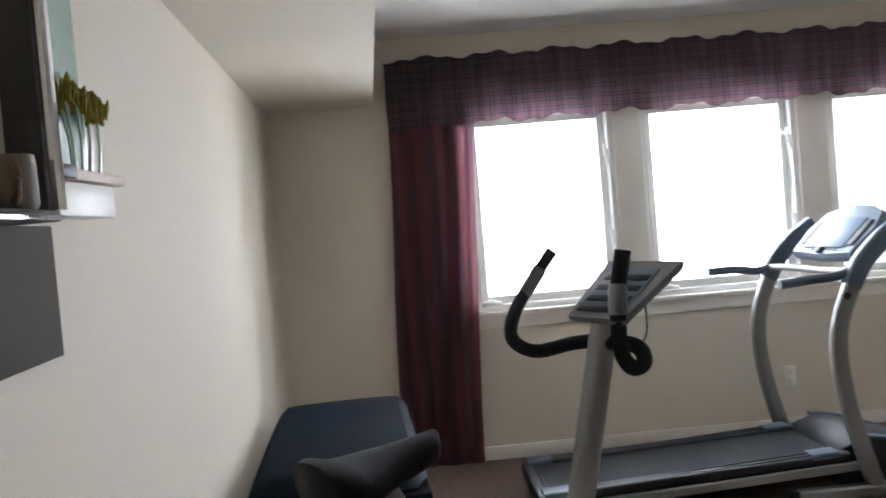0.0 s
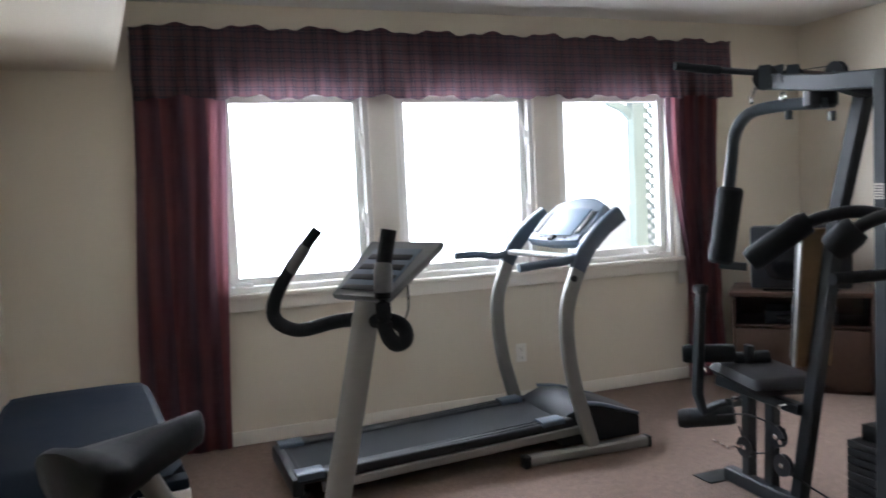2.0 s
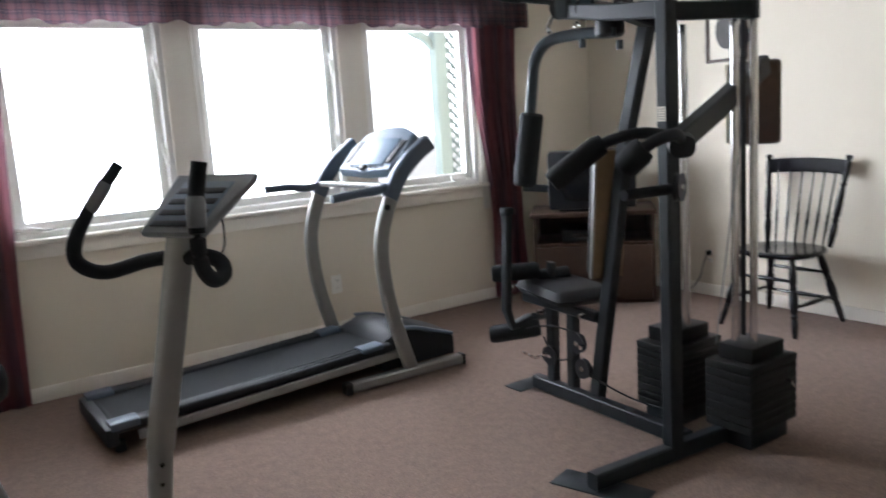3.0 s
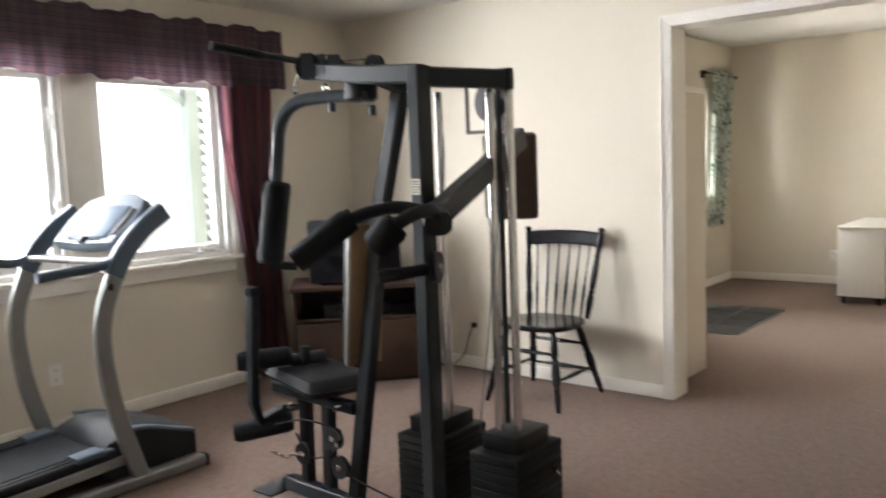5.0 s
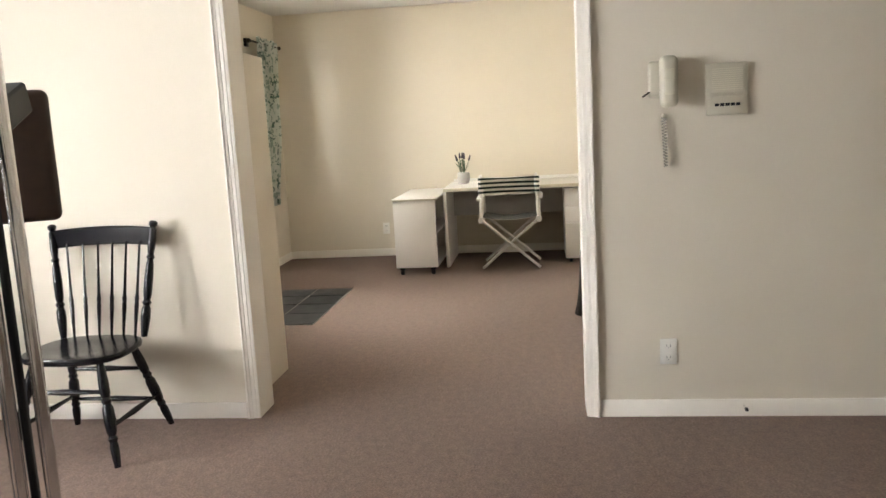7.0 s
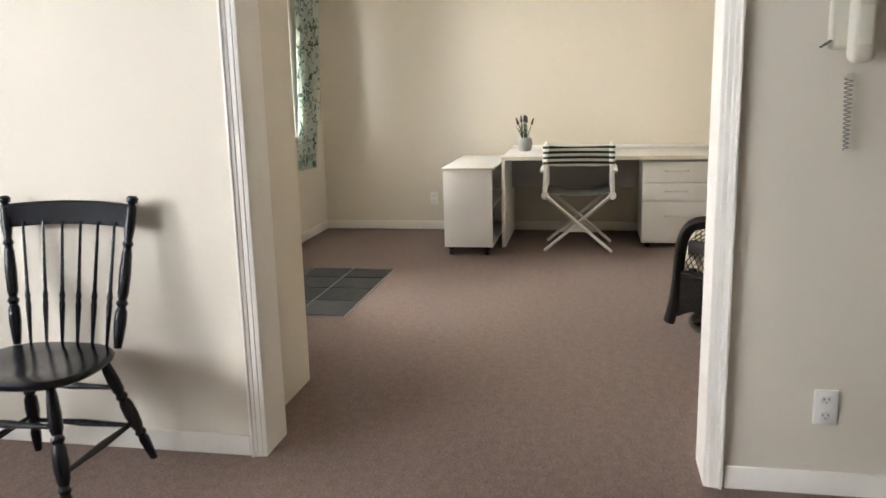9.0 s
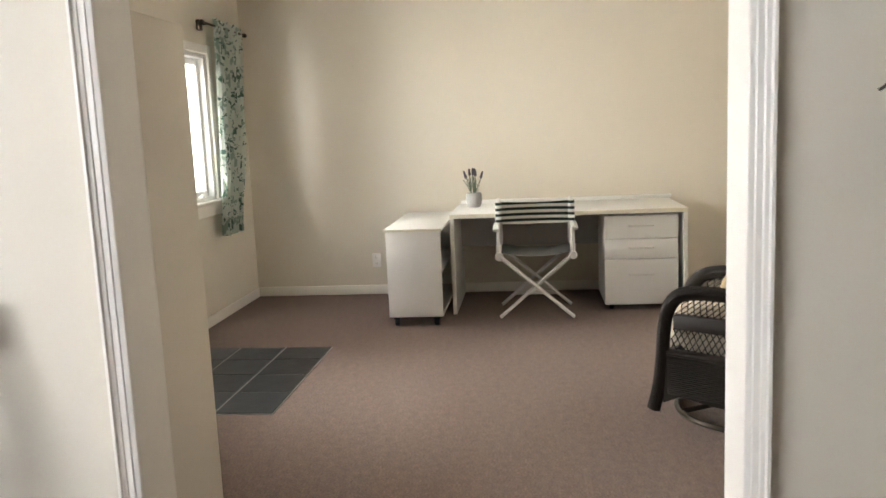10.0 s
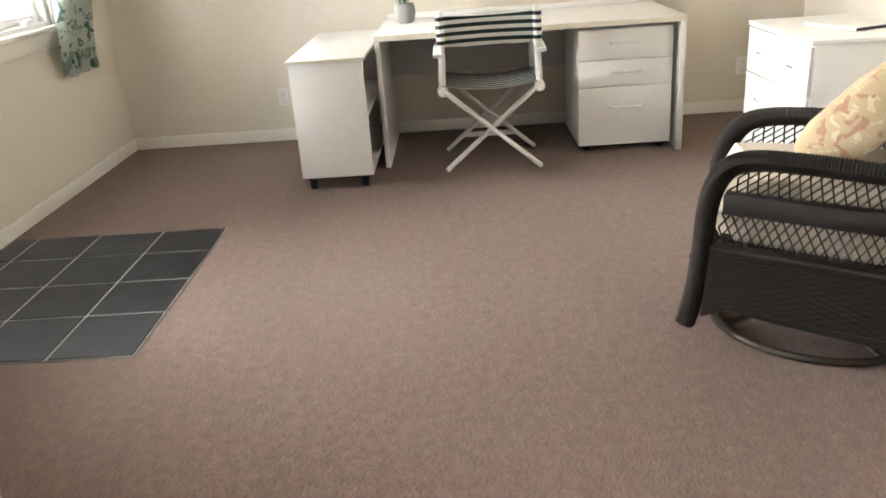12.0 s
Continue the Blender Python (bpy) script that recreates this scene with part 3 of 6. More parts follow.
# ---- windows ----
def casement(name, x0, x1, z0, z1, y, crank_x, side_lock):
    w = thing(name, ((x0 + x1) / 2, y, z0), 0, "white vinyl casement window, daylight behind it", "window", kind="structure")
    bm = bmesh.new()
    f = 0.035
    yo0, yo1 = y + 0.004, y + 0.15
    for a, b, c, d in ((x0, x0 + f, z0, z1), (x1 - f, x1, z0, z1), (x0 + f, x1 - f, z0, z0 + f), (x0 + f, x1 - f, z1 - f, z1)):
        B(bm, a, b, yo0, yo1, c, d, 0.004)
    part("window_frame", bm, VINYL, w)
    bm = bmesh.new()
    s, g = 0.045, f + 0.003
    for a, b, c, d in ((x0 + g, x0 + g + s, z0 + g, z1 - g), (x1 - g - s, x1 - g, z0 + g, z1 - g), (x0 + g + s, x1 - g - s, z0 + g, z0 + g + s), (x0 + g + s, x1 - g - s, z1 - g - s, z1 - g)):
        B(bm, a, b, y + 0.045, y + 0.095, c, d, 0.006)
    sash = part("sash", bm, VINYL, w)
    bm = box(x0 + g + s, x1 - g - s, y + 0.070, y + 0.074, z0 + g + s, z1 - g - s)
    p = part("pane", bm, GLASS, sash, smooth=0)
    p.visible_shadow = False
    bm = bmesh.new()
    B(bm, crank_x - 0.05, crank_x + 0.05, y + 0.006, y + 0.040, z0 + f, z0 + f + 0.02, 0.005)
    tube([(crank_x + 0.02, y + 0.02, z0 + f + 0.02), (crank_x - 0.02, y - 0.005, z0 + f + 0.028), (crank_x - 0.075, y - 0.01, z0 + f + 0.018)], 0.006, 8, bm)
    disc((crank_x - 0.08, y - 0.01, z0 + f + 0.024), (0, 0, 1), 0.011, 0.022, 10, bm, 0.003)
    part("crank_handle", bm, VINYL, w)
    if side_lock:
        for zz in (z0 + 0.32, z1 - 0.35):
            bm = box(x1 - f - 0.012, x1 - f, y + 0.012, y + 0.034, zz, zz + 0.09, 0.004)
            tube([(x1 - f - 0.016, y + 0.022, zz + 0.05), (x1 - f - 0.02, y + 0.004, zz + 0.12)], 0.006, 8, bm)
            part("sash_lock", bm, VINYL, w)
    return w


for i, (a, b) in enumerate(UNITS):
    casement("window_%d" % (i + 1), a, b, WZ0, WZ1, NY, (a + 0.10, a + 0.12, b - 0.16)[i], i < 2)

sill = thing("window_sill", (1.98, NY, 0.74), 0, "white painted stool and apron under the windows", "window sill", kind="structure")
part("stool", box(0.43, 3.515, NY - 0.045, NY + 0.006, WZ0 - 0.022, WZ0 + 0.004, 0.006), TRIM, sill)
part("apron", box(0.47, 3.475, NY - 0.018, NY - 0.001, 0.745, WZ0 - 0.022, 0.004), TRIM, sill)
bm = bmesh.new()
for a, b in ((UNITS[0][0] - 0.062, UNITS[0][0] - 0.002), (UNITS[2][1] + 0.002, UNITS[2][1] + 0.062)):
    B(bm, a, b, NY - 0.018, NY - 0.001, WZ0 + 0.004, WZ1 + 0.06, 0.004)
for (a, b), (c, d) in zip(UNITS, UNITS[1:]):
    B(bm, b - 0.004, c + 0.004, NY - 0.014, NY - 0.001, WZ0 + 0.004, WZ1 + 0.06, 0.004)
B(bm, UNITS[0][0] - 0.002, UNITS[2][1] + 0.002, NY - 0.020, NY - 0.0145, WZ1 + 0.002, WZ1 + 0.058)
structure("trim", bm, TRIM, "white painted casing round the windows", "window casing")

casement("window_4", FW0, FW1, FWZ0, FWZ1, FN, FW1 - 0.2, False)
bm = bmesh.new()
B(bm, FW0 - 0.07, FW0 - 0.001, FN - 0.018, FN - 0.001, FWZ0 - 0.01, FWZ1 + 0.065, 0.004)
B(bm, FW1 + 0.001, FW1 + 0.07, FN - 0.018, FN - 0.001, FWZ0 - 0.01, FWZ1 + 0.065, 0.004)
B(bm, FW0 - 0.001, FW1 + 0.001, FN - 0.017, FN - 0.001, FWZ1 + 0.002, FWZ1 + 0.063, 0.004)
structure("trim", bm, TRIM, "white painted casing round the study window", "window casing")
sill = thing("window_sill", ((FW0 + FW1) / 2, FN, 0.8), 0, "white painted stool and apron of the study window", "window sill", kind="structure")
part("stool", box(FW0 - 0.09, FW1 + 0.09, FN - 0.05, FN + 0.006, FWZ0 - 0.012, FWZ0 + 0.012, 0.006), TRIM, sill)
part("apron", box(FW0 - 0.07, FW1 + 0.07, FN - 0.018, FN - 0.001, 0.80, FWZ0 - 0.012, 0.004), TRIM, sill)

# outside door of the study
door = thing("door_1", (DW0, FN, 0), 0, "cream outside door with a tall glass pane, shut", "door", kind="structure")
part("door_panel", box(DW0 + 0.13, DW1 - 0.13, FN + 0.046, FN + 0.060, 0.20, 0.43, 0.002), TRIM, door)
for a in ((DW0 + 0.012, DW0 + 0.131, 0.012, DWH - 0.01), (DW1 - 0.131, DW1 - 0.012, 0.012, DWH - 0.01), (DW0 + 0.132, DW1 - 0.132, 0.012, 0.22), (DW0 + 0.132, DW1 - 0.132, 0.42, 0.53), (DW0 + 0.132, DW1 - 0.132, DWH - 0.14, DWH - 0.01)):
    part("door_rail", box(a[0], a[1], FN + 0.030, FN + 0.075, a[2], a[3], 0.004), TRIM, door)
p = part("pane", box(DW0 + 0.125, DW1 - 0.125, FN + 0.050, FN + 0.054, 0.525, DWH - 0.135), GLASS, door, smooth=0)
p.visible_shadow = False
bm = bmesh.new()
B(bm, DW1 - 0.10, DW1 - 0.05, FN + 0.018, FN + 0.03, 1.02, 1.22, 0.004)
disc((DW1 - 0.075, FN - 0.005, 1.0), (0, 1, 0), 0.026, 0.05, 16, bm, 0.008)
part("door_knob", bm, BRONZE, door, "dark bronze knob and plate")
bm = box(DW1 + 0.005, DW1 + 0.03, FN - 0.035, FN - 0.019, 1.16, 1.30, 0.003)
tube([(DW1 + 0.018, FN - 0.04, 1.27), (DW1 + 0.02, FN - 0.05, 1.2), (DW1 + 0.012, FN - 0.045, 1.13)], 0.004, 6, bm)
part("door_chain", bm, BRONZE, door, "tarnished brass safety chain")
casing("trim", FN - 0.001, -1, DW0, DW1, DWH, 0.06, 0.018, axis="y")

# slate entry: grout bed and single tiles
TX0, TX1, TY0 = 6.298, 7.520, 2.612
entry = thing("floor_entry", (TX0, TY0, 0), 0, "dark slate tile entry let into the carpet", "tiled floor", kind="structure")
part("grout", box(TX0, TX1, TY0, FN - 0.002, -0.01, 0.0045), GROUT, entry, smooth=0)

# wall plates
def outlet(at, rz, label, plug=False):
    o = thing("wall_outlet", at, rz, label, "outlet")
    bm = box(-0.006, 0, -0.036, 0.036, -0.058, 0.058, 0.003)
    part("cover_plate", bm, PLATE, o, local=True)
    for dz in (0.026, -0.026):
        bm = box(-0.009, -0.0055, -0.017, 0.017, dz - 0.015, dz + 0.015, 0.003)
        s = part("socket", bm, PLATE, o, local=True)
        bm = bmesh.new()
        B(bm, -0.0095, -0.0088, -0.009, -0.0065, dz - 0.003, dz + 0.007)
        B(bm, -0.0095, -0.0088, 0.0065, 0.009, dz - 0.003, dz + 0.007)
        B(bm, -0.0095, -0.0088, -0.002, 0.002, dz - 0.011, dz - 0.007)
        part("slot", bm, BLACKPL, s, local=True, smooth=0)
    return o


outlet((EX - 0.0365, 0.475, 0.295), 0, "white duplex outlet low on the cream wall")
outlet((FX - 0.0005, 2.63, 0.29), 0, "white duplex outlet beside the mobile cabinet")
outlet((FX - 0.0005, -0.37, 0.30), 0, "white duplex outlet beside the desk")
outlet((2.27, NY - 0.0005, 0.32), 90, "cream duplex outlet behind the treadmill")

# ---- exercise room: curtains ----
val = thing("valance", (2.0, NY - 0.1, 2.28), 0, "gathered dark plaid valance across three windows", "valance")
part("cloth", cloth(0.095, 3.885, 1.90, 2.275, NY - 0.085, 0.013, 21, "valance", PLAID, seed=3, nx=460, nz=12, scallop=0.011, flare=-0.02), PLAID, val)
part("rod", tube([(0.10, NY - 0.045, 2.235), (3.88, NY - 0.045, 2.235)], 0.010, 8), VINYL, val)
bm = bmesh.new()
for x in (0.10, 3.88):
    B(bm, x - 0.012, x + 0.012, NY - 0.045, NY - 0.002, 2.222, 2.248, 0.003)
pieces("bracket", bm, VINYL, val)

cur = thing("curtain", (0.3, NY - 0.06, 0), 0, "floor-length burgundy curtain hanging beside the window", "curtain", "burgundy curtains")
part("cloth", cloth(0.095, 0.565, 0.012, 2.22, NY - 0.060, 0.011, 3.4, "c", MAUVE, seed=5, nx=110, nz=26, left=[(0, 0), (1, -0.07)], right=[(0, 0), (1, -0.09)]), MAUVE, cur)
cur = thing("curtain", (3.6, NY - 0.06, 0), 0, "burgundy curtain drawn back beside the window", "curtain", "burgundy curtains")
part("cloth", cloth(3.36, 3.80, 0.012, 2.22, NY - 0.060, 0.017, 4.8, "c", MAUVE, seed=8, nx=110, nz=26, left=[(0, 0), (0.2, 0.01), (0.75, 0.17), (1, 0.16)], right=[(0, 0), (0.4, -0.03), (0.75, -0.02), (1, 0.02)]), MAUVE, cur)
part("lining", cloth(3.425, 3.47, 0.66, 2.2, NY - 0.030, 0.004, 1.5, "c", SHEER, seed=9, nx=16, nz=10, right=[(0, 0), (1, 0.05)], left=[(0, 0), (1, 0.03)]), SHEER, cur, "white lining edge")


# ---- treadmill ----
def treadmill():
    t = thing("treadmill", (1.5, 4.08, 0), 0, "silver and blue-grey treadmill with an inclined black deck", "treadmill")
    tilt = lambda x: 0.115 + (x - 0.64) * 0.040
    x0, x1, y0, y1 = 0.63, 2.05, 3.80, 4.36
    bm = bar([(x0 + 0.06, (y0 + y1) / 2, tilt(x0)), (x1, (y0 + y1) / 2, tilt(x1))], y1 - y0 - 0.15, 0.022, r=0.006)
    part("belt", bm, RUBBER, t)
    for y in (y0 + 0.045, y1 - 0.045):
        bm = bar([(x0 + 0.02, y, tilt(x0)), (x1 - 0.02, y, tilt(x1))], 0.085, 0.045, r=0.014)
        rail = part("side_rail", bm, BLACKPL, t)
        bm = bmesh.new()
        for k in range(2):
            yy = y - 0.018 + 0.036 * k
            bar([(x0 + 0.16, yy, tilt(x0) + 0.0225), (x1 - 0.14, yy, tilt(x1) + 0.0225)], 0.009, 0.004, bm, 0.001)
        pieces("tread_ridge", bm, RUBBER, rail)
        bm = bar([(x0 + 0.02, y, tilt(x0) + 0.012), (x0 + 0.14, y, tilt(x0) + 0.017)], 0.094, 0.036, r=0.01)
        part("end_cap", bm, BLUEGREY, t, "blue-grey plastic end cap")
        bm = bar([(x1 - 0.19, y, tilt(x1) + 0.012), (x1 - 0.07, y, tilt(x1) + 0.018)], 0.09, 0.030, r=0.01)
        part("rail_cap", bm, BLUEGREY, t)
        s = -1 if y < 4.08 else 1
        bm = bar([(x0 + 0.13, y + s * 0.035, tilt(x0) - 0.044), (x1 + 0.02, y + s * 0.035, tilt(x1) - 0.040)], 0.022, 0.042, r=0.005)
        part("frame_rail", bm, SILVER, t, "silver painted frame rail")
    part("rear_roller", tube([(x0 + 0.05, y0 + 0.08, tilt(x0) - 0.012), (x0 + 0.05, y1 - 0.08, tilt(x0) - 0.012)], 0.026, 14), RUBBER, t)
    bm = bmesh.new()
    B(bm, x0 - 0.005, x0 + 0.05, y0 + 0.0, y1 - 0.0, 0.045, tilt(x0) + 0.012, 0.012)
    part("rear_cover", bm, BLACKPL, t)
    for y in (y0 + 0.06, y1 - 0.06):
        part("rear_foot", disc((x0 + 0.06, y, 0.025), (0, 0, 1), 0.024, 0.05, 12, None, 0.004), RUBBER, t)
    # motor hood
    bm = bmesh.new()
    prof = [(1.985, 0.06), (1.99, 0.165), (2.02, 0.215), (2.10, 0.248), (2.20, 0.238), (2.33, 0.190), (2.445, 0.160), (2.465, 0.142), (2.465, 0.045), (2.0, 0.045)]
    ys = [y0 + 0.045, y0 + 0.075, 4.08, y1 - 0.075, y1 - 0.045]
    rows = []
    for j, y in enumerate(ys):
        k = (0.93, 1.0, 1.08, 1.0, 0.93)[j]
        rows.append([bm.verts.new((x if x < 2.3 else x - (0.02 if j in (0, 4) else 0), y, 0.045 + (z - 0.045) * k)) for x, z in prof])
    for r0, r1 in zip(rows, rows[1:]):
        for i in range(len(prof)):
            bm.faces.new((r0[i], r0[(i + 1) % len(prof)], r1[(i + 1) % len(prof)], r1[i]))
    bm.faces.new(rows[0]); bm.faces.new(rows[-1])
    hood = part("motor_hood", bm, BLACKPL, t, "black and blue-grey motor cover", smooth=50)
    bm = bmesh.new()
    for s, y in ((-1, y0 + 0.06), (1, y1 - 0.06)):
        bar(smooth_path([(2.10, y, 0.248), (2.22, y, 0.230), (2.36, y, 0.182), (2.44, y, 0.156)], 4), 0.05, 0.016, bm, 0.005)
    pieces("hood_trim", bm, BLUEGREY, hood)
    # base rails and uprights
    for s, y, dx in ((-1, 3.775, -0.045), (1, 4.385, -0.135)):
        bm = bar([(1.755, y, 0.034), (2.445, y, 0.030)], 0.055, 0.05, r=0.008)
        part("base_rail", bm, SILVER, t)
        bm = box(1.728, 1.765, y - 0.029, y + 0.029, 0.002, 0.062, 0.006)
        B(bm, 2.43, 2.452, y - 0.029, y + 0.029, 0.002, 0.058, 0.006)
        pieces("rail_cap", bm, BLACKPL, t)
        pts = smooth_path([(2.165 + dx, y, 0.05), (2.115 + dx, y, 0.22), (2.062 + dx, y, 0.43), (2.040 + dx, y, 0.65), (2.06 + dx, y, 0.80), (2.13 + dx, y, 0.97)], 5)
        bm = sweep(bmesh.new(), pts, rect_profile(0.042, 0.075, 0.016), up=(1, 0, 0))
        part("upright", bm, SILVER, t, "curved silver upright")
        # console arm and hand rail
        pts = smooth_path([(2.11 + dx, y, 0.94), (2.17 + dx, y, 1.04), (2.26 + dx, y, 1.13), (2.365 + dx, y, 1.200)], 5)
        bm = sweep(bmesh.new(), pts, rect_profile(0.055, 0.085, 0.016), up=(1, 0, 0))
        part("console_arm", bm, BLUEGREY, t)
        bm = tube(smooth_path([(2.15 + dx, y - s * 0.01, 1.01), (2.05 + dx, y - s * 0.01, 0.985), (1.94 + dx, y - s * 0.01, 0.98 + 0.02 * (s > 0)), (1.80 + dx, y - s * 0.01, 0.97 + 0.03 * (s > 0))], 5), 0.021, 12)
        part("hand_rail", bm, BLUEGREY, t)
        part("pulse_bolt", disc((2.08 + dx, y + s * 0.022, 0.90), (0, 1, 0), 0.016, 0.02, 12, None, 0.003), BLACKPL, t)
    part("cross_bar", bar([(2.09, 3.79, 1.0), (2.0, 4.37, 1.0)], 0.06, 0.03, r=0.01), SILVER, t)
    # console
    m = Matrix.Translation((2.20, 4.06, 1.155)) @ Matrix.Rotation(radians(8), 4, "Z") @ Matrix.Rotation(radians(-41), 4, "Y")
    bm = bmesh.new()
    pts = [(-0.15, -0.21), (-0.165, 0.0), (-0.15, 0.21), (0.0, 0.235), (0.12, 0.20), (0.165, 0.09), (0.172, 0.0), (0.165, -0.09), (0.12, -0.20), (0.0, -0.235)]
    rim = []
    for z, k in ((-0.03, 0.96), (-0.02, 1.0), (0.016, 1.0), (0.026, 0.96)):
        rim.append([bm.verts.new((x * k, y * k, z)) for x, y in pts])
    for r0, r1 in zip(rim, rim[1:]):
        for i in range(len(pts)):
            bm.faces.new((r0[i], r0[(i + 1) % len(pts)], r1[(i + 1) % len(pts)], r1[i]))
    bm.faces.new(rim[0]); bm.faces.new(rim[-1])
    bm.transform(m)
    con = part("console", bm, BLUEGREY, t)
    bm = box(-0.118, 0.075, -0.142, 0.142, 0.026, 0.034, 0.006); bm.transform(m)
    part("display", bm, mat("pale_blue_display_panel", (0.12, 0.18, 0.25), 0.4, grain=0.06, scale=60, wear=0.1, wscale=9), con, "pale blue display panel")
    bm = bmesh.new()
    for y in (-0.17, 0.17):
        B(bm, -0.10, 0.06, y - 0.022, y + 0.022, 0.025, 0.032, 0.005)
    bm.transform(m)
    pieces("speaker", bm, BLACKPL, con)
    bm = box(-0.155, -0.12, -0.02, 0.02, 0.024, 0.04, 0.005); bm.transform(m)
    part("safety_key", bm, BLACKPL, con)
    bm = bmesh.new()
    for i in range(6):
        B(bm, -0.135, -0.125, -0.11 + i * 0.04, -0.085 + i * 0.04, 0.026, 0.030, 0.002)
    bm.transform(m)
    pieces("button", bm, BLACKPL, con)


treadmill()


# ---- exercise bike ----
def exercise_bike():
    t = thing("exercise_bike", (0.42, 2.55, 0), 0, "upright exercise bike with silver post and black seat", "exercise bike")
    post = [(0.555, 2.745, 0.10), (0.592, 2.75, 0.40), (0.66, 2.755, 0.72), (0.735, 2.76, 1.05)]
    bm = sweep(bmesh.new(), [Vector(post[1]).lerp(Vector(post[3]), i / 6) for i in range(7)], rect_profile(0.074, 0.084, 0.034), up=(1, 0, 0))
    part("post", bm, SILVER, t, "silver painted front post")
    bm = sweep(bmesh.new(), [post[0], post[1], Vector(post[1]).lerp(Vector(post[2]), 0.05)], rect_profile(0.064, 0.074, 0.030), up=(1, 0, 0))
    sl = part("post_sleeve", bm, SILVER, t)
    bm = bmesh.new()
    for z, dx in ((0.36, -0.005), (0.30, -0.012)):
        for s in (-1, 1):
            disc((0.588 + dx, 2.75 - 0.034, z), (0, 1, 0), 0.007, 0.006, 8, bm)
            disc((0.588 + dx + s * 0.032, 2.75, z), (1, 0, 0), 0.007, 0.006, 8, bm)
    pieces("bolt", bm, CHROME, sl)
    bm = bmesh.new()
    prof = [(0.0, 0.06), (0.03, 0.26), (0.14, 0.36), (0.32, 0.34), (0.48, 0.28), (0.56, 0.16), (0.56, 0.06)]
    d, n = Vector((0.86, 0.5, 0)).normalized(), Vector((-0.5, 0.86, 0)).normalized()
    rows = []
    for w, k in ((-0.085, 0.9), (-0.07, 1), (0.07, 1), (0.085, 0.9)):
        rows.append([bm.verts.new(Vector((0.08, 2.45, 0)) + d * (0.28 + (u - 0.28) * k) + n * w + Vector((0, 0, 0.19 + (z - 0.19) * k))) for u, z in prof])
    for r0, r1 in zip(rows, rows[1:]):
        for i in range(len(prof)):
            bm.faces.new((r0[i], r0[(i + 1) % len(prof)], r1[(i + 1) % len(prof)], r1[i]))
    bm.faces.new(rows[0]); bm.faces.new(rows[-1])
    part("flywheel_housing", bm, BLACKPL, t, smooth=50)
    for c in (Vector((0.02, 2.41, 0.03)), Vector((0.60, 2.76, 0.03))):
        part("foot_bar", tube([c - n * 0.24, c + n * 0.24], 0.028, 12), SILVER, t)
    # seat post and seat
    part("seat_post", bar([(0.20, 2.46, 0.30), (0.115, 2.32, 0.60), (0.045, 2.24, 0.77)], 0.05, 0.05, r=0.02, up=(1, 0, 0)), SILVER, t)
    bm = bmesh.new()
    outline = [(0.185, 0.0, 0.022), (0.165, 0.0, 0.036), (0.12, 0.0, 0.046), (0.05, 0.0, 0.060), (-0.02, 0.0, 0.092), (-0.08, 0.0, 0.122), (-0.13, 0.0, 0.135), (-0.16, 0.0, 0.11)]
    h = Vector((0.82, 0.57, 0)).normalized()
    k = Vector((-h.y, h.x, 0))
    rings = []
    for u, _, w in outline:
        c = Vector((0.030, 2.262, 0.800 + 0.07 * u)) + h * u + Vector((0, 0, 0.018 if u < -0.1 else 0.0))
        rings.append([bm.verts.new(c + k * w * math.cos(a) + Vector((0, 0, 1)) * (0.036 if math.sin(a) > 0 else 0.075 - 0.15 * u) * math.sin(a)) for a in [2 * math.pi * i / 14 for i in range(14)]])
    for r0, r1 in zip(rings, rings[1:]):
        for i in range(14):
            bm.faces.new((r0[i], r0[(i + 1) % 14], r1[(i + 1) % 14], r1[i]))
    bm.faces.new(rings[0]); bm.faces.new(rings[-1])
    part("seat", bm, LEATHER, t, "padded black vinyl seat", smooth=60)
    # handlebar: two upswept loops and a low grip
    bm = tube(smooth_path([(0.72, 2.80, 0.962), (0.64, 2.84, 0.955), (0.535, 2.90, 0.930), (0.468, 2.92, 0.965), (0.465, 2.915, 1.03), (0.520, 2.905, 1.13), (0.612, 2.90, 1.248)], 6), 0.0225, 12, sizes=[1.0] * 24 + [0.98 - 0.012 * i for i in range(13)])
    hb = part("handlebar", bm, FOAM, t)
    bm = tube([(0.515, 2.906, 1.118), (0.520, 2.905, 1.126), (0.566, 2.902, 1.190), (0.570, 2.902, 1.196)], 0.0232, 12, sizes=[0.9, 1, 1, 0.9])
    part("pulse_grip", bm, GRIP, hb, "grey pulse grip")
    bm = tube(smooth_path([(0.735, 2.735, 0.962), (0.778, 2.68, 0.965), (0.803, 2.645, 0.948), (0.800, 2.62, 0.916), (0.766, 2.615, 0.906), (0.738, 2.615, 0.950), (0.734, 2.615, 1.03), (0.742, 2.62, 1.13), (0.766, 2.625, 1.245)], 6), 0.0235, 12)
    hb = part("handlebar", bm, FOAM, t)
    part("pulse_grip", tube([(0.735, 2.614, 1.045), (0.736, 2.614, 1.065), (0.740, 2.617, 1.130), (0.742, 2.619, 1.15)], 0.028, 12, sizes=[0.86, 1, 1, 0.86]), GRIP, hb)
    # console
    m = Matrix.Translation((0.785, 2.765, 1.108)) @ Matrix.Rotation(radians(30), 4, "Z") @ Matrix.Rotation(radians(-33), 4, "Y")
    bm = bmesh.new()
    pts = [(-0.13, -0.115), (-0.13, 0.115), (0.14, 0.155), (0.14, -0.155)]
    lo = [bm.verts.new((x * 0.94, y * 0.94, -0.016)) for x, y in pts]
    mi = [bm.verts.new((x, y, -0.003)) for x, y in pts]
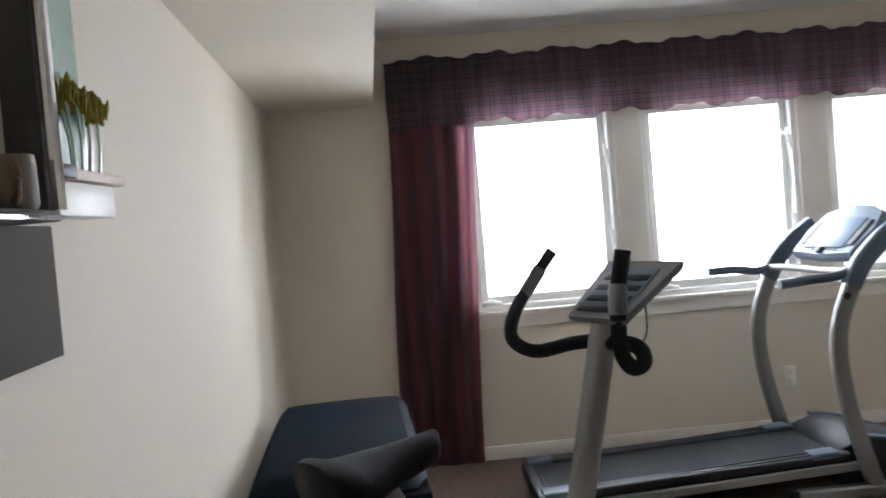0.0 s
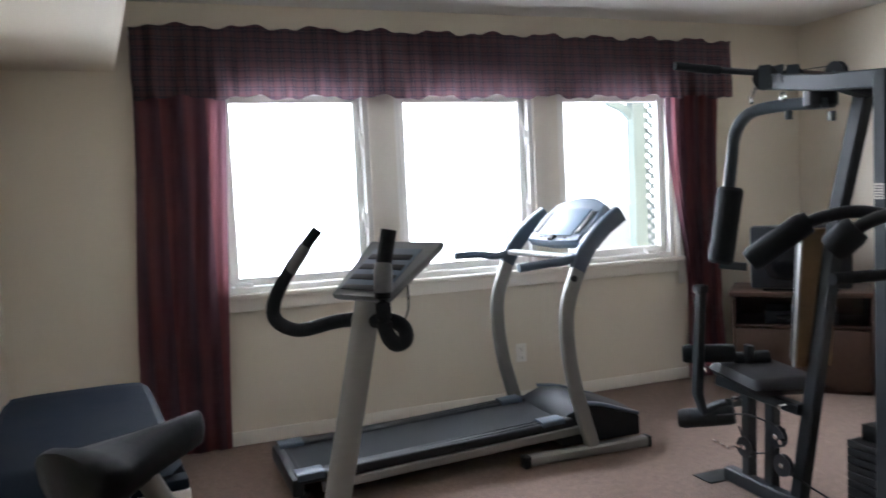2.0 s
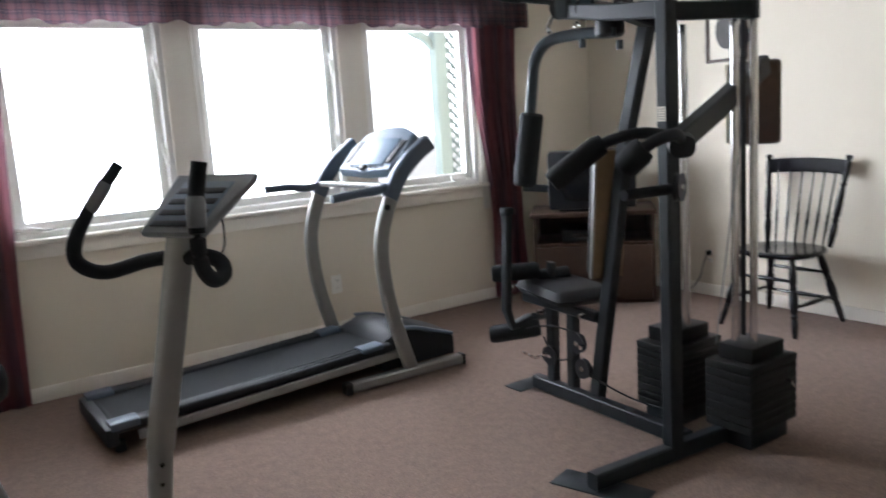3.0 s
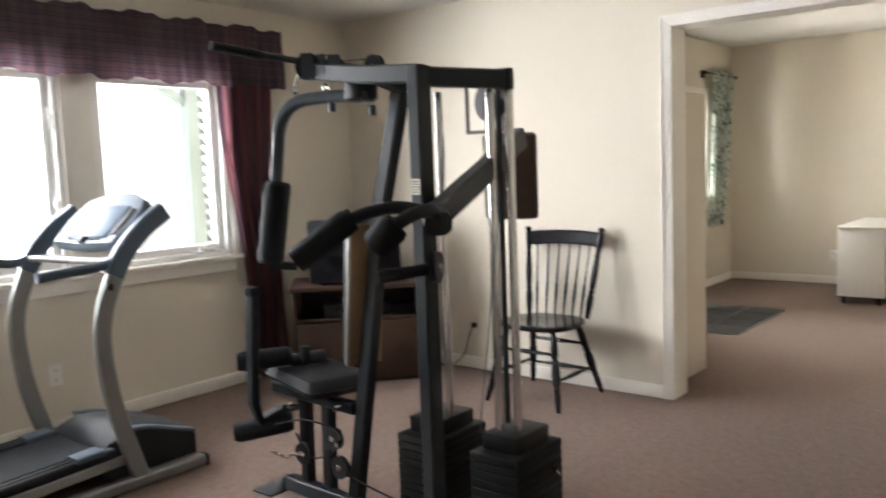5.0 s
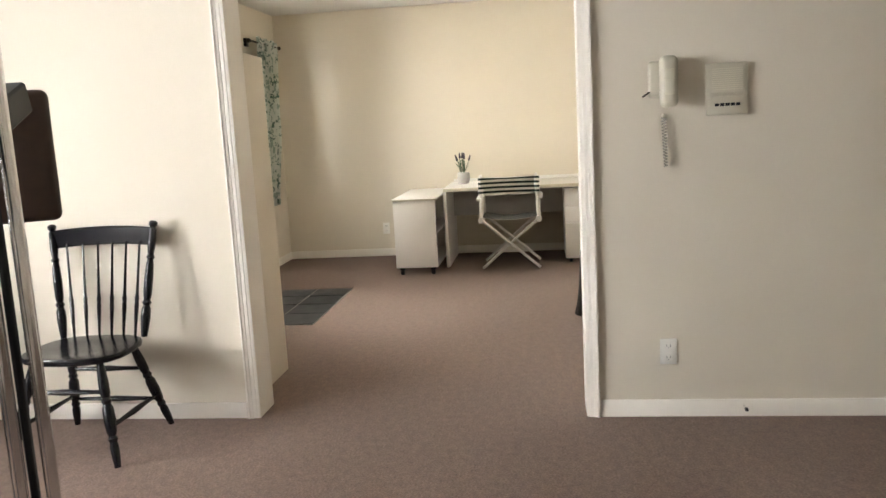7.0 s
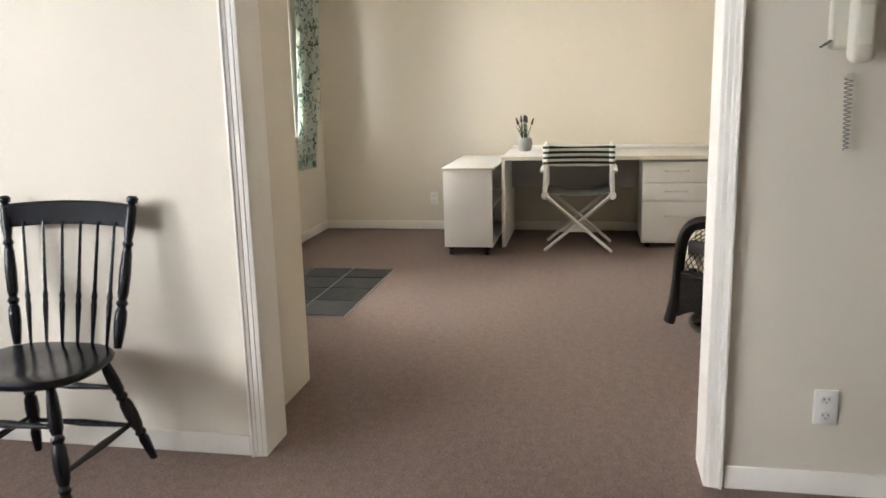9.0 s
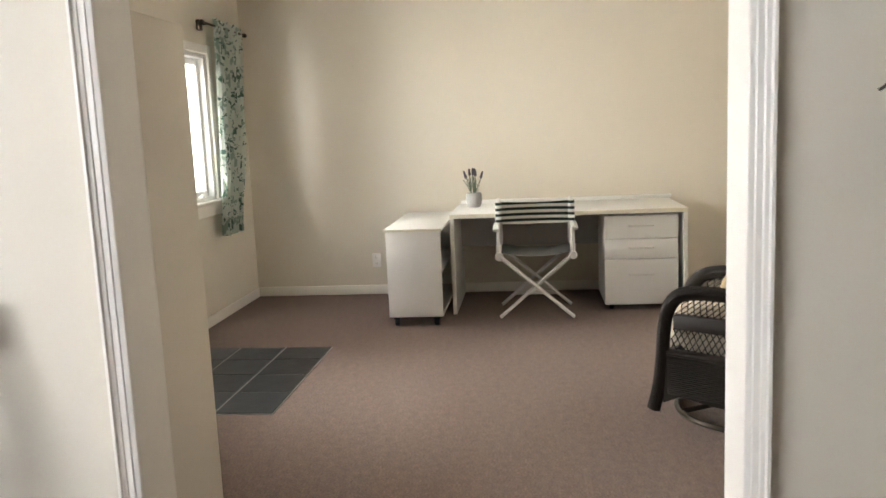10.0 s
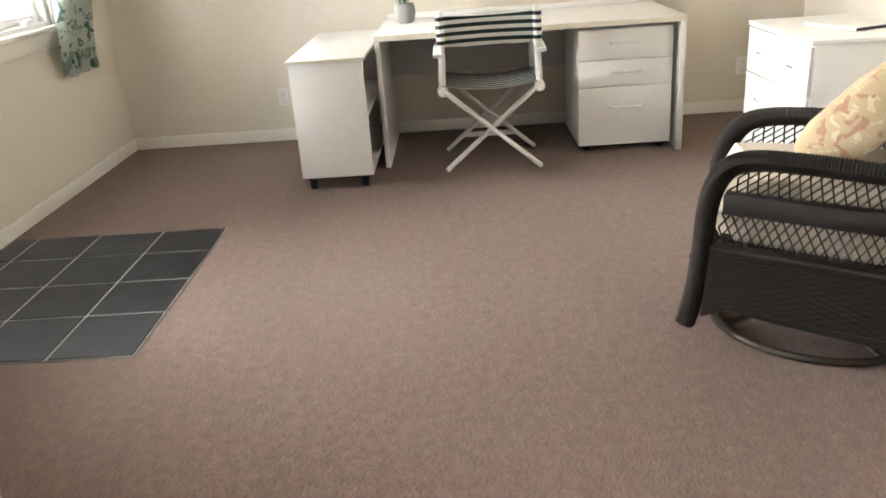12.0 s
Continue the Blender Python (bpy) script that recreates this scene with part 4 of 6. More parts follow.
    hi = [bm.verts.new((x, y, 0.012)) for x, y in pts]
    for r0, r1 in ((lo, mi), (mi, hi)):
        for i in range(4):
            bm.faces.new((r0[i], r0[(i + 1) % 4], r1[(i + 1) % 4], r1[i]))
    bm.faces.new(lo); bm.faces.new(hi)
    bm.transform(m)
    con = part("console", bm, mat("dark_silver_plastic", (0.17, 0.18, 0.185), 0.4, grain=0.06, scale=160, wear=0.1, wscale=9, bump=0.03), t, "dark silver plastic console", smooth=20)
    bm = box(-0.10, 0.10, -0.10, 0.10, 0.012, 0.017, 0.003); bm.transform(m)
    part("display", bm, BLUEGREY, con)
    bm = bmesh.new()
    for i in range(4):
        B(bm, -0.11 + i * 0.05, -0.085 + i * 0.05, -0.09, 0.09, 0.017, 0.020, 0.001)
    bm.transform(m)
    pieces("panel_band", bm, BLACKPL, con)
    part("cable", tube(smooth_path([(0.84, 2.70, 1.08), (0.835, 2.69, 0.99), (0.80, 2.70, 0.93)], 5), 0.003, 6), BLACKPL, t)


exercise_bike()


# ---- padded table by the wall ----
def padded_table():
    t = thing("padded_table", (-0.20, 3.30, 0), 0, "navy vinyl padded table with a white frame edge", "massage table")
    m = Matrix.Translation((-0.157, 3.29, 0)) @ Matrix.Rotation(radians(4), 4, "Z")
    bm = cushion(bmesh.new(), -0.285, 0.285, -0.63, 0.66, 0.545, 0.635, puff=0.12, n=14, m=m)
    part("pad", bm, NAVY, t)
    part("pad_base", box(-0.278, 0.278, -0.622, 0.612, 0.547, 0.580, 0.008, m=m), NAVY, t)
    bm = bmesh.new()
    for a in ((-0.275, 0.28, -0.625, -0.59), (-0.275, 0.28, 0.57, 0.605), (-0.275, -0.24, -0.59, 0.57), (0.245, 0.28, -0.59, 0.57)):
        B(bm, *a, 0.495, 0.546, 0.004, m=m)
    part("frame", bm, WHITE, t, "white painted frame rail")
    for x in (-0.25, 0.255):
        for y in (-0.60, 0.58):
            bm = box(x - 0.022, x + 0.022, y - 0.022, y + 0.022, 0.0, 0.495, 0.004, m=m)
            part("leg", bm, WHITE, t)
    part("shelf", box(-0.225, 0.23, -0.565, 0.545, 0.13, 0.15, 0.003, m=m), WHITE, t)


padded_table()


# ---- home gym ----
def home_gym():
    t = thing("home_gym", (2.45, 2.5, 0), 0, "dark steel multi-station home gym with two weight stacks", "home gym")
    UX, UY = 2.30, 2.235
    P = lambda name, pts, w=0.05, h=0.05, m=STEEL, up=(0, 0, 1), r=0.006, parent=t: part(name, bar(pts, w, h, r=r, up=up), m, parent)
    P("base_beam", [(1.90, 2.262, 0.036), (2.86, 2.20, 0.036)], 0.052, 0.062)
    P("base_beam", [(2.43, 2.27, 0.036), (2.475, 3.20, 0.036)], 0.052, 0.062)
    mm = Matrix.Translation((1.942, 2.258, 0)) @ Matrix.Rotation(radians(17), 4, "Z")
    part("floor_plate", box(-0.065, 0.065, -0.175, 0.175, 0.0, 0.006, 0.002, m=mm), STEEL, t)
    part("floor_plate", box(2.37, 2.60, 3.20, 3.32, 0.0, 0.006, 0.002), STEEL, t)
    P("main_upright", [(UX, UY, 0.03), (UX, UY, 1.665)], 0.066, 0.052, up=(0, 1, 0))
    bm = box(UX - 0.035, UX - 0.0335, UY - 0.018, UY + 0.018, 1.262, 1.312)
    lab = part("warning_label", bm, PAPERM, t, "small cream warning label with unreadable lines", 0)
    bm = bmesh.new()
    for i in range(5):
        B(bm, UX - 0.0362, UX - 0.0352, UY - 0.015, UY + 0.015, 1.268 + i * 0.0085, 1.271 + i * 0.0085)
    pieces("printed_line", bm, DARKART, lab, smooth=0)
    # top boom
    P("top_boom", [(UX, UY - 0.01, 1.640), (2.315, 2.50, 1.665), (2.36, 2.83, 1.715)], 0.05, 0.06)
    P("top_beam", [(UX - 0.01, UY + 0.01, 1.632), (2.61, 2.13, 1.632)], 0.05, 0.062)
    P("top_beam", [(UX + 0.02, UY + 0.03, 1.632), (2.63, 2.53, 1.632)], 0.045, 0.055)
    part("beam_cap", box(2.600, 2.630, 2.095, 2.155, 1.596, 1.668, 0.006), BLACKPL, t)
    # slanted seat post
    P("slant_post", [(2.482, 2.80, 0.06), (2.492, 2.60, 1.22), (2.50, 2.485, 1.65)], 0.05, 0.06, up=(0, 1, 0))
    P("top_brace", [(2.50, 2.485, 1.64), (2.32, 2.42, 1.655)], 0.05, 0.06)
    # chrome guide rods
    A, Bc = (2.673, 2.505), (2.690, 2.172)
    for cx, cy, dx, dy in ((2.648, 2.482, 0.020, 0.024), (2.650, 2.173, 0.018, 0.027)):
        for s in (-1, 1):
            x, y = cx + s * dx, cy - s * dy
            part("guide_rod", tube([(x, y, 0.05), (x, y, 1.62)], 0.0155, 14), CHROME, t, "bright chrome guide rod")
    P("rod_post", [(2.664, 2.188, 0.42), (2.664, 2.188, 1.62)], 0.02, 0.02, BLACKPL, up=(0, 1, 0))
    # weight stacks
    for (cx, cy), n, top in ((A, 9, 0.345), (Bc, 8, 0.335)):
        st = Matrix.Translation((cx, cy, 0))
        z0 = 0.07
        h = (top - z0) / n
        for i in range(n):
            bm = box(-0.148, 0.148, -0.102, 0.102, z0 + i * h + 0.0008, z0 + (i + 1) * h - 0.0004, 0.004, m=st)
            part("weight_plate", bm, IRON, t)
        part("top_plate", box(-0.105, 0.105, -0.075, 0.075, top, top + 0.06, 0.006, m=st), IRON, t)
        bm = bmesh.new()
        disc(st @ Vector((0.08, -0.107, 0.24)), st.to_3x3() @ Vector((0, 1, 0)), 0.006, 0.035, 8, bm)
        tube([st @ Vector(p) for p in ((0.08, -0.123, 0.24), (0.08, -0.128, 0.225), (0.086, -0.128, 0.215))], 0.004, 6, bm)
        part("selector_pin", bm, CHROME, t, "chrome selector pin")
        part("stack_base", box(-0.12, 0.12, -0.08, 0.08, 0.0, 0.068, 0.004, m=st), STEEL, t)
    # pulleys
    def pulley(c, axis, r, w=0.022):
        bm = bmesh.new()
        a = Vector(axis).normalized()
        c = Vector(c)
        sweep(bm, [c - a * w / 2, c - a * w * 0.3, c, c + a * w * 0.3, c + a * w / 2], ring_profile(1, 20), sizes=[r, r * 0.97, r * 0.84, r * 0.97, r])
        p = part("pulley", bm, BLACKPL, t)
        part("axle_bolt", disc(c, a, r * 0.26, w * 1.4, 12, None, 0.002), STEELP if r < 0.045 else CHROME, p)
    pulley((2.325, 2.775, 1.722), (0.75, 0.62, 0), 0.046)
    pulley((2.40, 2.52, 1.70), (1, 0, 0), 0.042)
    pulley((2.72, 2.24, 1.55), (0.85, 0.5, 0), 0.040)
    pulley((2.262, 2.16, 1.035), (0.4, -1, 0), 0.05)
    pulley((2.43, 2.86, 0.30), (1, 0, 0), 0.045)
    pulley((2.43, 2.83, 0.19), (1, 0, 0), 0.045)
    pulley((2.42, 3.03, 0.21), (1, 0, 0), 0.045)
    pulley((2.345, 2.66, 1.705), (0.75, 0.62, 0), 0.040)
    for y, z in ((2.775, 1.722), (2.66, 1.705)):
        d = Vector((0.77, 0.64, 0))
        for k in (-1, 1):
            c = Vector((2.325 if y > 2.7 else 2.345, y, z)) + d * 0.021 * k
            part("pulley_plate", bar([c + Vector((0, 0, -0.045)), c + Vector((0, 0, 0.045))], 0.042, 0.005, r=0.001, up=tuple(d)), STEELP, t)
    for x, y in ((2.335, 2.70), (2.372, 2.575), (2.395, 2.62)):
        part("eye_bolt", tube([(x + 0.012 * math.cos(a), y, 1.640 + 0.016 * math.sin(a)) for a in [2 * math.pi * i / 14 for i in range(14)]], 0.004, 6, closed=True), CHROME, t)
    bm = bmesh.new()
    B(bm, 2.352, 2.362, 2.72, 2.82, 1.68, 1.765, 0.003)
    part("pulley_bracket", bm, STEELP, t)
    bm = tube(smooth_path([(2.335, 2.835, 1.70), (2.33, 2.86, 1.66), (2.325, 2.85, 1.635)], 4), 0.009, 8)
    part("snap_hook", bm, CHROME, t)
    # lat bar
    pts = smooth_path([(2.012, 2.905, 1.783), (2.20, 2.88, 1.765), (2.50, 2.84, 1.745), (2.78, 2.80, 1.725)], 5)
    lat = part("lat_bar", tube(pts, 0.012, 10), STEEL, t)
    part("grip", tube(pts[:6], 0.016, 10), FOAM, lat)
    part("grip", tube(pts[-6:], 0.022, 10), BROWNWOOD, lat, "worn brown grip")
    # butterfly arms
    def fly(pts, pad0, pad1, foot):
        a = part("fly_arm", bar(smooth_path(pts, 6), 0.045, 0.045, r=0.016), STEELP, t)
        part("arm_pad", tube([pad0, Vector(pad0).lerp(Vector(pad1), 0.04), Vector(pad0).lerp(Vector(pad1), 0.96), pad1], 0.05, 14, sizes=[0.8, 1, 1, 0.8]), FOAM, a, "black foam arm pad")
        part("arm_foot", bar(foot, 0.03, 0.03), STEELP, a)
    fly([(2.38, 2.58, 1.605), (2.355, 2.74, 1.612), (2.325, 2.86, 1.598), (2.31, 2.925, 1.53), (2.298, 2.94, 1.40), (2.285, 2.955, 1.25), (2.255, 2.975, 1.02)], (2.297, 2.945, 1.315), (2.258, 2.97, 1.01), [(2.255, 2.975, 1.005), (2.33, 2.90, 0.995)])
    bm = bmesh.new()
    disc((2.395, 2.585, 1.622), (0, 0, 1), 0.058, 0.075, 18, bm, 0.012)
    part("fly_hub", bm, BLACKPL, t)
    part("hub_plate", box(2.352, 2.438, 2.50, 2.62, 1.660, 1.668, 0.003), STEELP, t)
    bm = bmesh.new()
    for p in ((2.36, 2.70, 1.575), (2.42, 2.56, 1.555), (2.37, 2.545, 1.60)):
        disc(p, (0, 0, 1), 0.014, 0.035, 8, bm)
    pieces("bolt", bm, STEELP, t)
    # press arm: lever, yoke and foam handles
    P("press_lever", [(2.27, 2.16, 1.195), (2.55, 2.20, 1.305), (2.91, 2.27, 1.445)], 0.055, 0.078)
    bm = bar([(2.22, 2.11, 1.175), (2.33, 2.22, 1.205)], 0.085, 0.075, r=0.03)
    part("press_yoke", bm, STEEL, t)
    for pts, k in (([(2.28, 2.19, 1.205), (2.20, 2.28, 1.225), (2.09, 2.38, 1.185), (1.96, 2.475, 1.07)], 0), ([(2.25, 2.14, 1.19), (2.17, 2.10, 1.22), (2.08, 2.13, 1.195), (2.03, 2.20, 1.12)], 1)):
        sp = smooth_path(pts, 6)
        a = part("press_arm", tube(sp, 0.021, 12), BLACKPL, t)
        part("foam_grip", tube([sp[-8 + k * 2], sp[-7 + k * 2], sp[-2], sp[-1]], 0.042 + 0.006 * k, 14, sizes=[0.85, 1, 1, 0.85]), FOAM, a)
    part("cross_handle", tube([(2.03, 2.20, 1.03), (2.26, 2.18, 1.03)], 0.019, 12), FOAM, t)
    # rear pad on the lever
    m = Matrix.Translation((2.950, 2.340, 1.30)) @ Matrix.Rotation(radians(30), 4, "Z")
    part("roll_pad", box(-0.022, 0.022, -0.105, 0.088, -0.168, 0.168, 0.02, m=m, seg=4), BROWNWOOD, t, "dark brown padded board")
    part("pad_edge", box(-0.018, 0.018, 0.089, 0.106, -0.160, 0.160, 0.006, m=m), EDGE, t, "pale board edge")
    # back pad and seat
    m = Matrix.Translation((2.505, 2.745, 0.87)) @ Matrix.Rotation(radians(-18), 4, "Z") @ Matrix.Rotation(radians(8), 4, "X")
    part("backrest", box(-0.07, 0.07, -0.03, 0.03, -0.265, 0.285, 0.02, m=m), LEATHER, t)
    part("back_board", box(-0.07, 0.07, -0.046, -0.032, -0.265, 0.285, 0.003, m=m), TANBOARD, t, "tan plywood back board")
    bm = bmesh.new()
    B(bm, -0.079, -0.0715, -0.046, -0.025, -0.265, 0.285, 0.002, m=m)
    part("board_edge", bm, SILVER, t)
    m = Matrix.Translation((2.565, 3.075, 0.485)) @ Matrix.Rotation(radians(-19), 4, "Z") @ Matrix.Rotation(radians(-2), 4, "X")
    part("seat", cushion(bmesh.new(), -0.16, 0.16, -0.28, 0.30, -0.035, 0.040, puff=0.2, n=12, m=m), LEATHER, t, "padded black vinyl seat")
    P("seat_rail", [(2.46, 2.76, 0.43), (2.455, 3.23, 0.455)], 0.045, 0.045)
    P("seat_post", [(2.46, 3.05, 0.45), (2.485, 3.085, 0.05)], 0.045, 0.05, up=(0, 1, 0))
    P("seat_post", [(2.465, 2.92, 0.44), (2.487, 2.955, 0.05)], 0.045, 0.05, up=(0, 1, 0))
    # leg lever with foam rollers
    P("leg_lever", [(2.32, 3.17, 0.885), (2.315, 3.19, 0.62), (2.315, 3.205, 0.42), (2.34, 3.20, 0.335), (2.44, 3.18, 0.36)], 0.038, 0.045, up=(0, 1, 0))
    P("leg_lever", [(2.60, 3.20, 0.60), (2.595, 3.21, 0.42), (2.56, 3.20, 0.345), (2.46, 3.18, 0.36)], 0.034, 0.04, up=(0, 1, 0))
    part("lever_pad", box(2.295, 2.345, 3.145, 3.20, 0.86, 0.90, 0.01), FOAM, t)
    part("foam_roller", tube([(2.285, 3.30, 0.285), (2.30, 3.285, 0.287), (2.44, 3.15, 0.315), (2.455, 3.135, 0.318)], 0.043, 16, sizes=[0.85, 1, 1, 0.85]), FOAM, t)
    part("foam_roller", tube([(2.36, 3.36, 0.56), (2.375, 3.35, 0.56), (2.53, 3.24, 0.565), (2.545, 3.23, 0.565)], 0.042, 16, sizes=[0.85, 1, 1, 0.85]), FOAM, t)
    part("foam_roller", tube([(2.56, 3.26, 0.52), (2.575, 3.25, 0.52), (2.70, 3.19, 0.53)], 0.042, 16, sizes=[0.85, 1, 0.9]), FOAM, t)
    bm = bmesh.new()
    for p in ((2.335, 3.20, 0.52), (2.40, 2.80, 0.44), (2.40, 2.80, 0.30), (2.33, 2.985, 0.44), (2.31, 2.255, 0.08)):
        disc(p, (1, 0, 0), 0.011, 0.03, 8, bm)
    pieces("bolt", bm, CHROME, t)
    # cables and chain
    for pts in ([(2.40, 3.05, 0.30), (2.42, 3.00, 0.20), (2.43, 2.88, 0.24), (2.44, 2.83, 0.34)], [(2.43, 2.87, 0.345), (2.40, 3.00, 0.36), (2.36, 3.13, 0.33)], [(2.44, 2.80, 0.16), (2.48, 2.6, 0.10), (2.5, 2.4, 0.09)]):
        part("cable", tube(smooth_path(pts, 5), 0.004, 6), BLACKPL, t)
    for a, b in (((2.545, 2.115, 1.2), (2.535, 2.22, 0.40)), ((2.335, 2.745, 1.73), (2.40, 2.55, 1.73)), ((2.70, 2.27, 1.52), (2.69, 2.24, 0.42))):
        part("cable", tube([a, b], 0.0022, 6), STEELP, t)
    bm = bmesh.new()
    for i in range(9):
        disc((2.33 + 0.008 * i, 3.12 - 0.012 * i, 0.20 + 0.006 * abs(i - 4)), (1, i % 2, 0.4), 0.008, 0.004, 8, bm)
    tagged(part("chain", bm, CHROME, t), kind="stuff")


home_gym()


# ---- corner television and stand ----
def tv_corner():
    m = Matrix.Translation((4.03, 4.33, 0)) @ Matrix.Rotation(radians(-45), 4, "Z")
    s = thing("tv_stand", (4.03, 4.33, 0), 0, "dark brown wooden corner stand with an open shelf", "tv stand")
    part("top", box(-0.42, 0.42, -0.26, 0.26, 0.60, 0.63, 0.006, m=m), BROWNWOOD, s)
    for x in (-0.40, 0.385):
        part("side_panel", box(x, x + 0.018, -0.24, 0.25, 0.02, 0.60, 0.003, m=m), BROWNWOOD, s)
    part("back_panel", box(-0.382, 0.385, 0.235, 0.248, 0.02, 0.60, m=m), BROWNWOOD, s)
    part("shelf", box(-0.382, 0.385, -0.22, 0.235, 0.40, 0.418, 0.003, m=m), BROWNWOOD, s)
    for x in (-0.38, 0.003):
        d = part("door", box(x, x + 0.378, -0.252, -0.236, 0.03, 0.398, 0.004, m=m), BROWNWOOD, s)
        part("knob", disc(m @ Vector((x + (0.34 if x < 0 else 0.04), -0.262, 0.25)), m.to_3x3() @ Vector((0, 1, 0)), 0.012, 0.02, 10, None, 0.003), BRONZE, d)
    part("plinth", box(-0.39, 0.39, -0.22, 0.23, 0.0, 0.03, m=m), BROWNWOOD, s)
    v = thing("video_player", (4.03, 4.33, 0.418), 0, "black video player on the open shelf", "video player")
    part("case", box(-0.21, 0.21, -0.17, 0.14, 0.419, 0.50, 0.005, m=m), BLACKPL, v)
    part("slot", box(-0.14, 0.06, -0.174, -0.171, 0.45, 0.475, 0.001, m=m), SCREEN, v)
    k = thing("television", (4.03, 4.33, 0.63), 0, "black tube television on the corner stand", "television")
    bm = box(-0.29, 0.29, -0.20, -0.05, 0.645, 1.04, 0.02, m=m)
    part("cabinet_front", bm, BLACKPL, k)
    bm = bmesh.new()
    r = []
    for y, w, z0, z1 in ((-0.051, 0.27, 0.66, 1.02), (0.10, 0.22, 0.68, 0.96), (0.22, 0.15, 0.70, 0.88)):
        r.append([bm.verts.new(m @ Vector(p)) for p in ((-w, y, z0), (w, y, z0), (w, y, z1), (-w, y, z1))])
    for r0, r1 in zip(r, r[1:]):
        for i in range(4):
            bm.faces.new((r0[i], r0[(i + 1) % 4], r1[(i + 1) % 4], r1[i]))
    bm.faces.new(r[0]); bm.faces.new(r[-1])
    part("tube_housing", bm, BLACKPL, k)
    part("screen", cushion(bmesh.new(), -0.24, 0.24, -0.212, -0.19, 0.70, 1.0, puff=0.3, n=8, m=m), SCREEN, k, "dark curved screen")
    part("foot", box(-0.22, 0.22, -0.18, 0.10, 0.630, 0.647, 0.004, m=m), BLACKPL, k)
    o = outlet((EX - 0.0005, 3.74, 0.27), 0, "cream outlet with a black plug and hanging cord")
    c = thing("power_cord", (EX, 3.74, 0.29), 0, "thin black power cord plugged into the wall", "power cord")
    part("plug", box(EX - 0.042, EX - 0.0105, 3.725, 3.755, 0.28, 0.312, 0.006), BLACKPL, c)
    part("cord", tube(smooth_path([(EX - 0.04, 3.74, 0.295), (EX - 0.07, 3.755, 0.22), (EX - 0.05, 3.80, 0.12), (EX - 0.06, 3.88, 0.03), (EX - 0.10, 4.0, 0.008)], 6), 0.004, 6), BLACKPL, c)


tv_corner()


# ---- black spindle chair ----
def spindle_chair():
    t = thing("spindle_chair", (4.20, 2.985, 0), 0, "black painted wooden spindle-back chair against the wall", "chair")
    cx, cy, sz = 4.215, 3.010, 0.435
    # saddle seat
    bm = bmesh.new()
    out = []
    for i in range(28):
        a = 2 * math.pi * i / 28
        x, y = math.cos(a), math.sin(a)
        k = 1 / (abs(x) ** 3 + abs(y) ** 3) ** (1 / 3)
        out.append((0.205 * x * k * 1.0, 0.228 * y * k * (1.0 if x > 0 else 1.04)))
    rows = []
    for z, s in ((-0.018, 0.90), (-0.008, 0.985), (0.004, 1.0), (0.016, 0.975), (0.018, 0.90), (0.010, 0.55), (0.008, 0.2)):
        rows.append([bm.verts.new((cx + x * s, cy + y * s, sz + z)) for x, y in out])
    for r0, r1 in zip(rows, rows[1:]):
        for i in range(28):
            bm.faces.new((r0[i], r0[(i + 1) % 28], r1[(i + 1) % 28], r1[i]))
    bm.faces.new(rows[0]); bm.faces.new(rows[-1])
    part("seat", bm, BLACKWOOD, t, smooth=50)
    # turned legs
    legr = [(0, 0.014), (0.1, 0.019), (0.2, 0.022), (0.30, 0.021), (0.34, 0.016), (0.37, 0.022), (0.40, 0.016), (0.44, 0.023), (0.55, 0.025), (0.66, 0.021), (0.70, 0.015), (0.73, 0.021), (0.76, 0.015), (0.8, 0.019), (0.9, 0.017), (1, 0.013)]
    ends = {}
    for sx in (-1, 1):
        for sy in (-1, 1):
            a = Vector((cx + sx * 0.135, cy + sy * 0.15, sz - 0.016))
            b = Vector((cx + sx * 0.245 + 0.005, cy + sy * 0.238, 0.0))
            part("leg", turned(bmesh.new(), a, b, legr), BLACKWOOD, t)
            ends[sx, sy] = (a, b)
    def on(sx, sy, z):
        a, b = ends[sx, sy]
        return a.lerp(b, (a.z - z) / (a.z - b.z))
    rung = [(0, 0.008), (0.25, 0.010), (0.5, 0.014), (0.75, 0.010), (1, 0.008)]
    for (p, q) in ((on(-1, -1, 0.16), on(1, -1, 0.16)), (on(-1, 1, 0.16), on(1, 1, 0.16)), (on(1, -1, 0.14), on(1, 1, 0.14)), (on(1, -1, 0.30), on(1, 1, 0.30)), (on(-1, -1, 0.30), on(-1, 1, 0.30))):
        part("stretcher", turned(bmesh.new(), p, q, rung, 10), BLACKWOOD, t)
    # back posts
    postr = [(0, 0.013), (0.06, 0.017), (0.16, 0.021), (0.24, 0.020), (0.27, 0.014), (0.295, 0.021), (0.32, 0.014), (0.36, 0.019), (0.5, 0.020), (0.62, 0.017), (0.66, 0.013), (0.685, 0.019), (0.71, 0.013), (0.78, 0.018), (0.93, 0.017), (0.945, 0.011), (0.96, 0.019), (0.985, 0.020), (1, 0.012)]
    tops = {}
    for s in (-1, 1):
        a = Vector((cx + 0.165, cy + s * 0.196, sz + 0.012))
        b = Vector((cx + 0.265, cy + s * 0.250, 0.965))
        part("back_post", turned(bmesh.new(), a, b, postr), BLACKWOOD, t)
        tops[s] = (a, b)
    # bowed crest rail
    pts = []
    for i in range(13):
        u = i / 12 * 2 - 1
        a, b = tops[-1][0].lerp(tops[-1][1], 0.865), tops[1][0].lerp(tops[1][1], 0.865)
        p = a.lerp(b, (u + 1) / 2) + Vector((0.030 * (1 - u * u), 0, 0.010 * (1 - u * u)))
        pts.append(p)
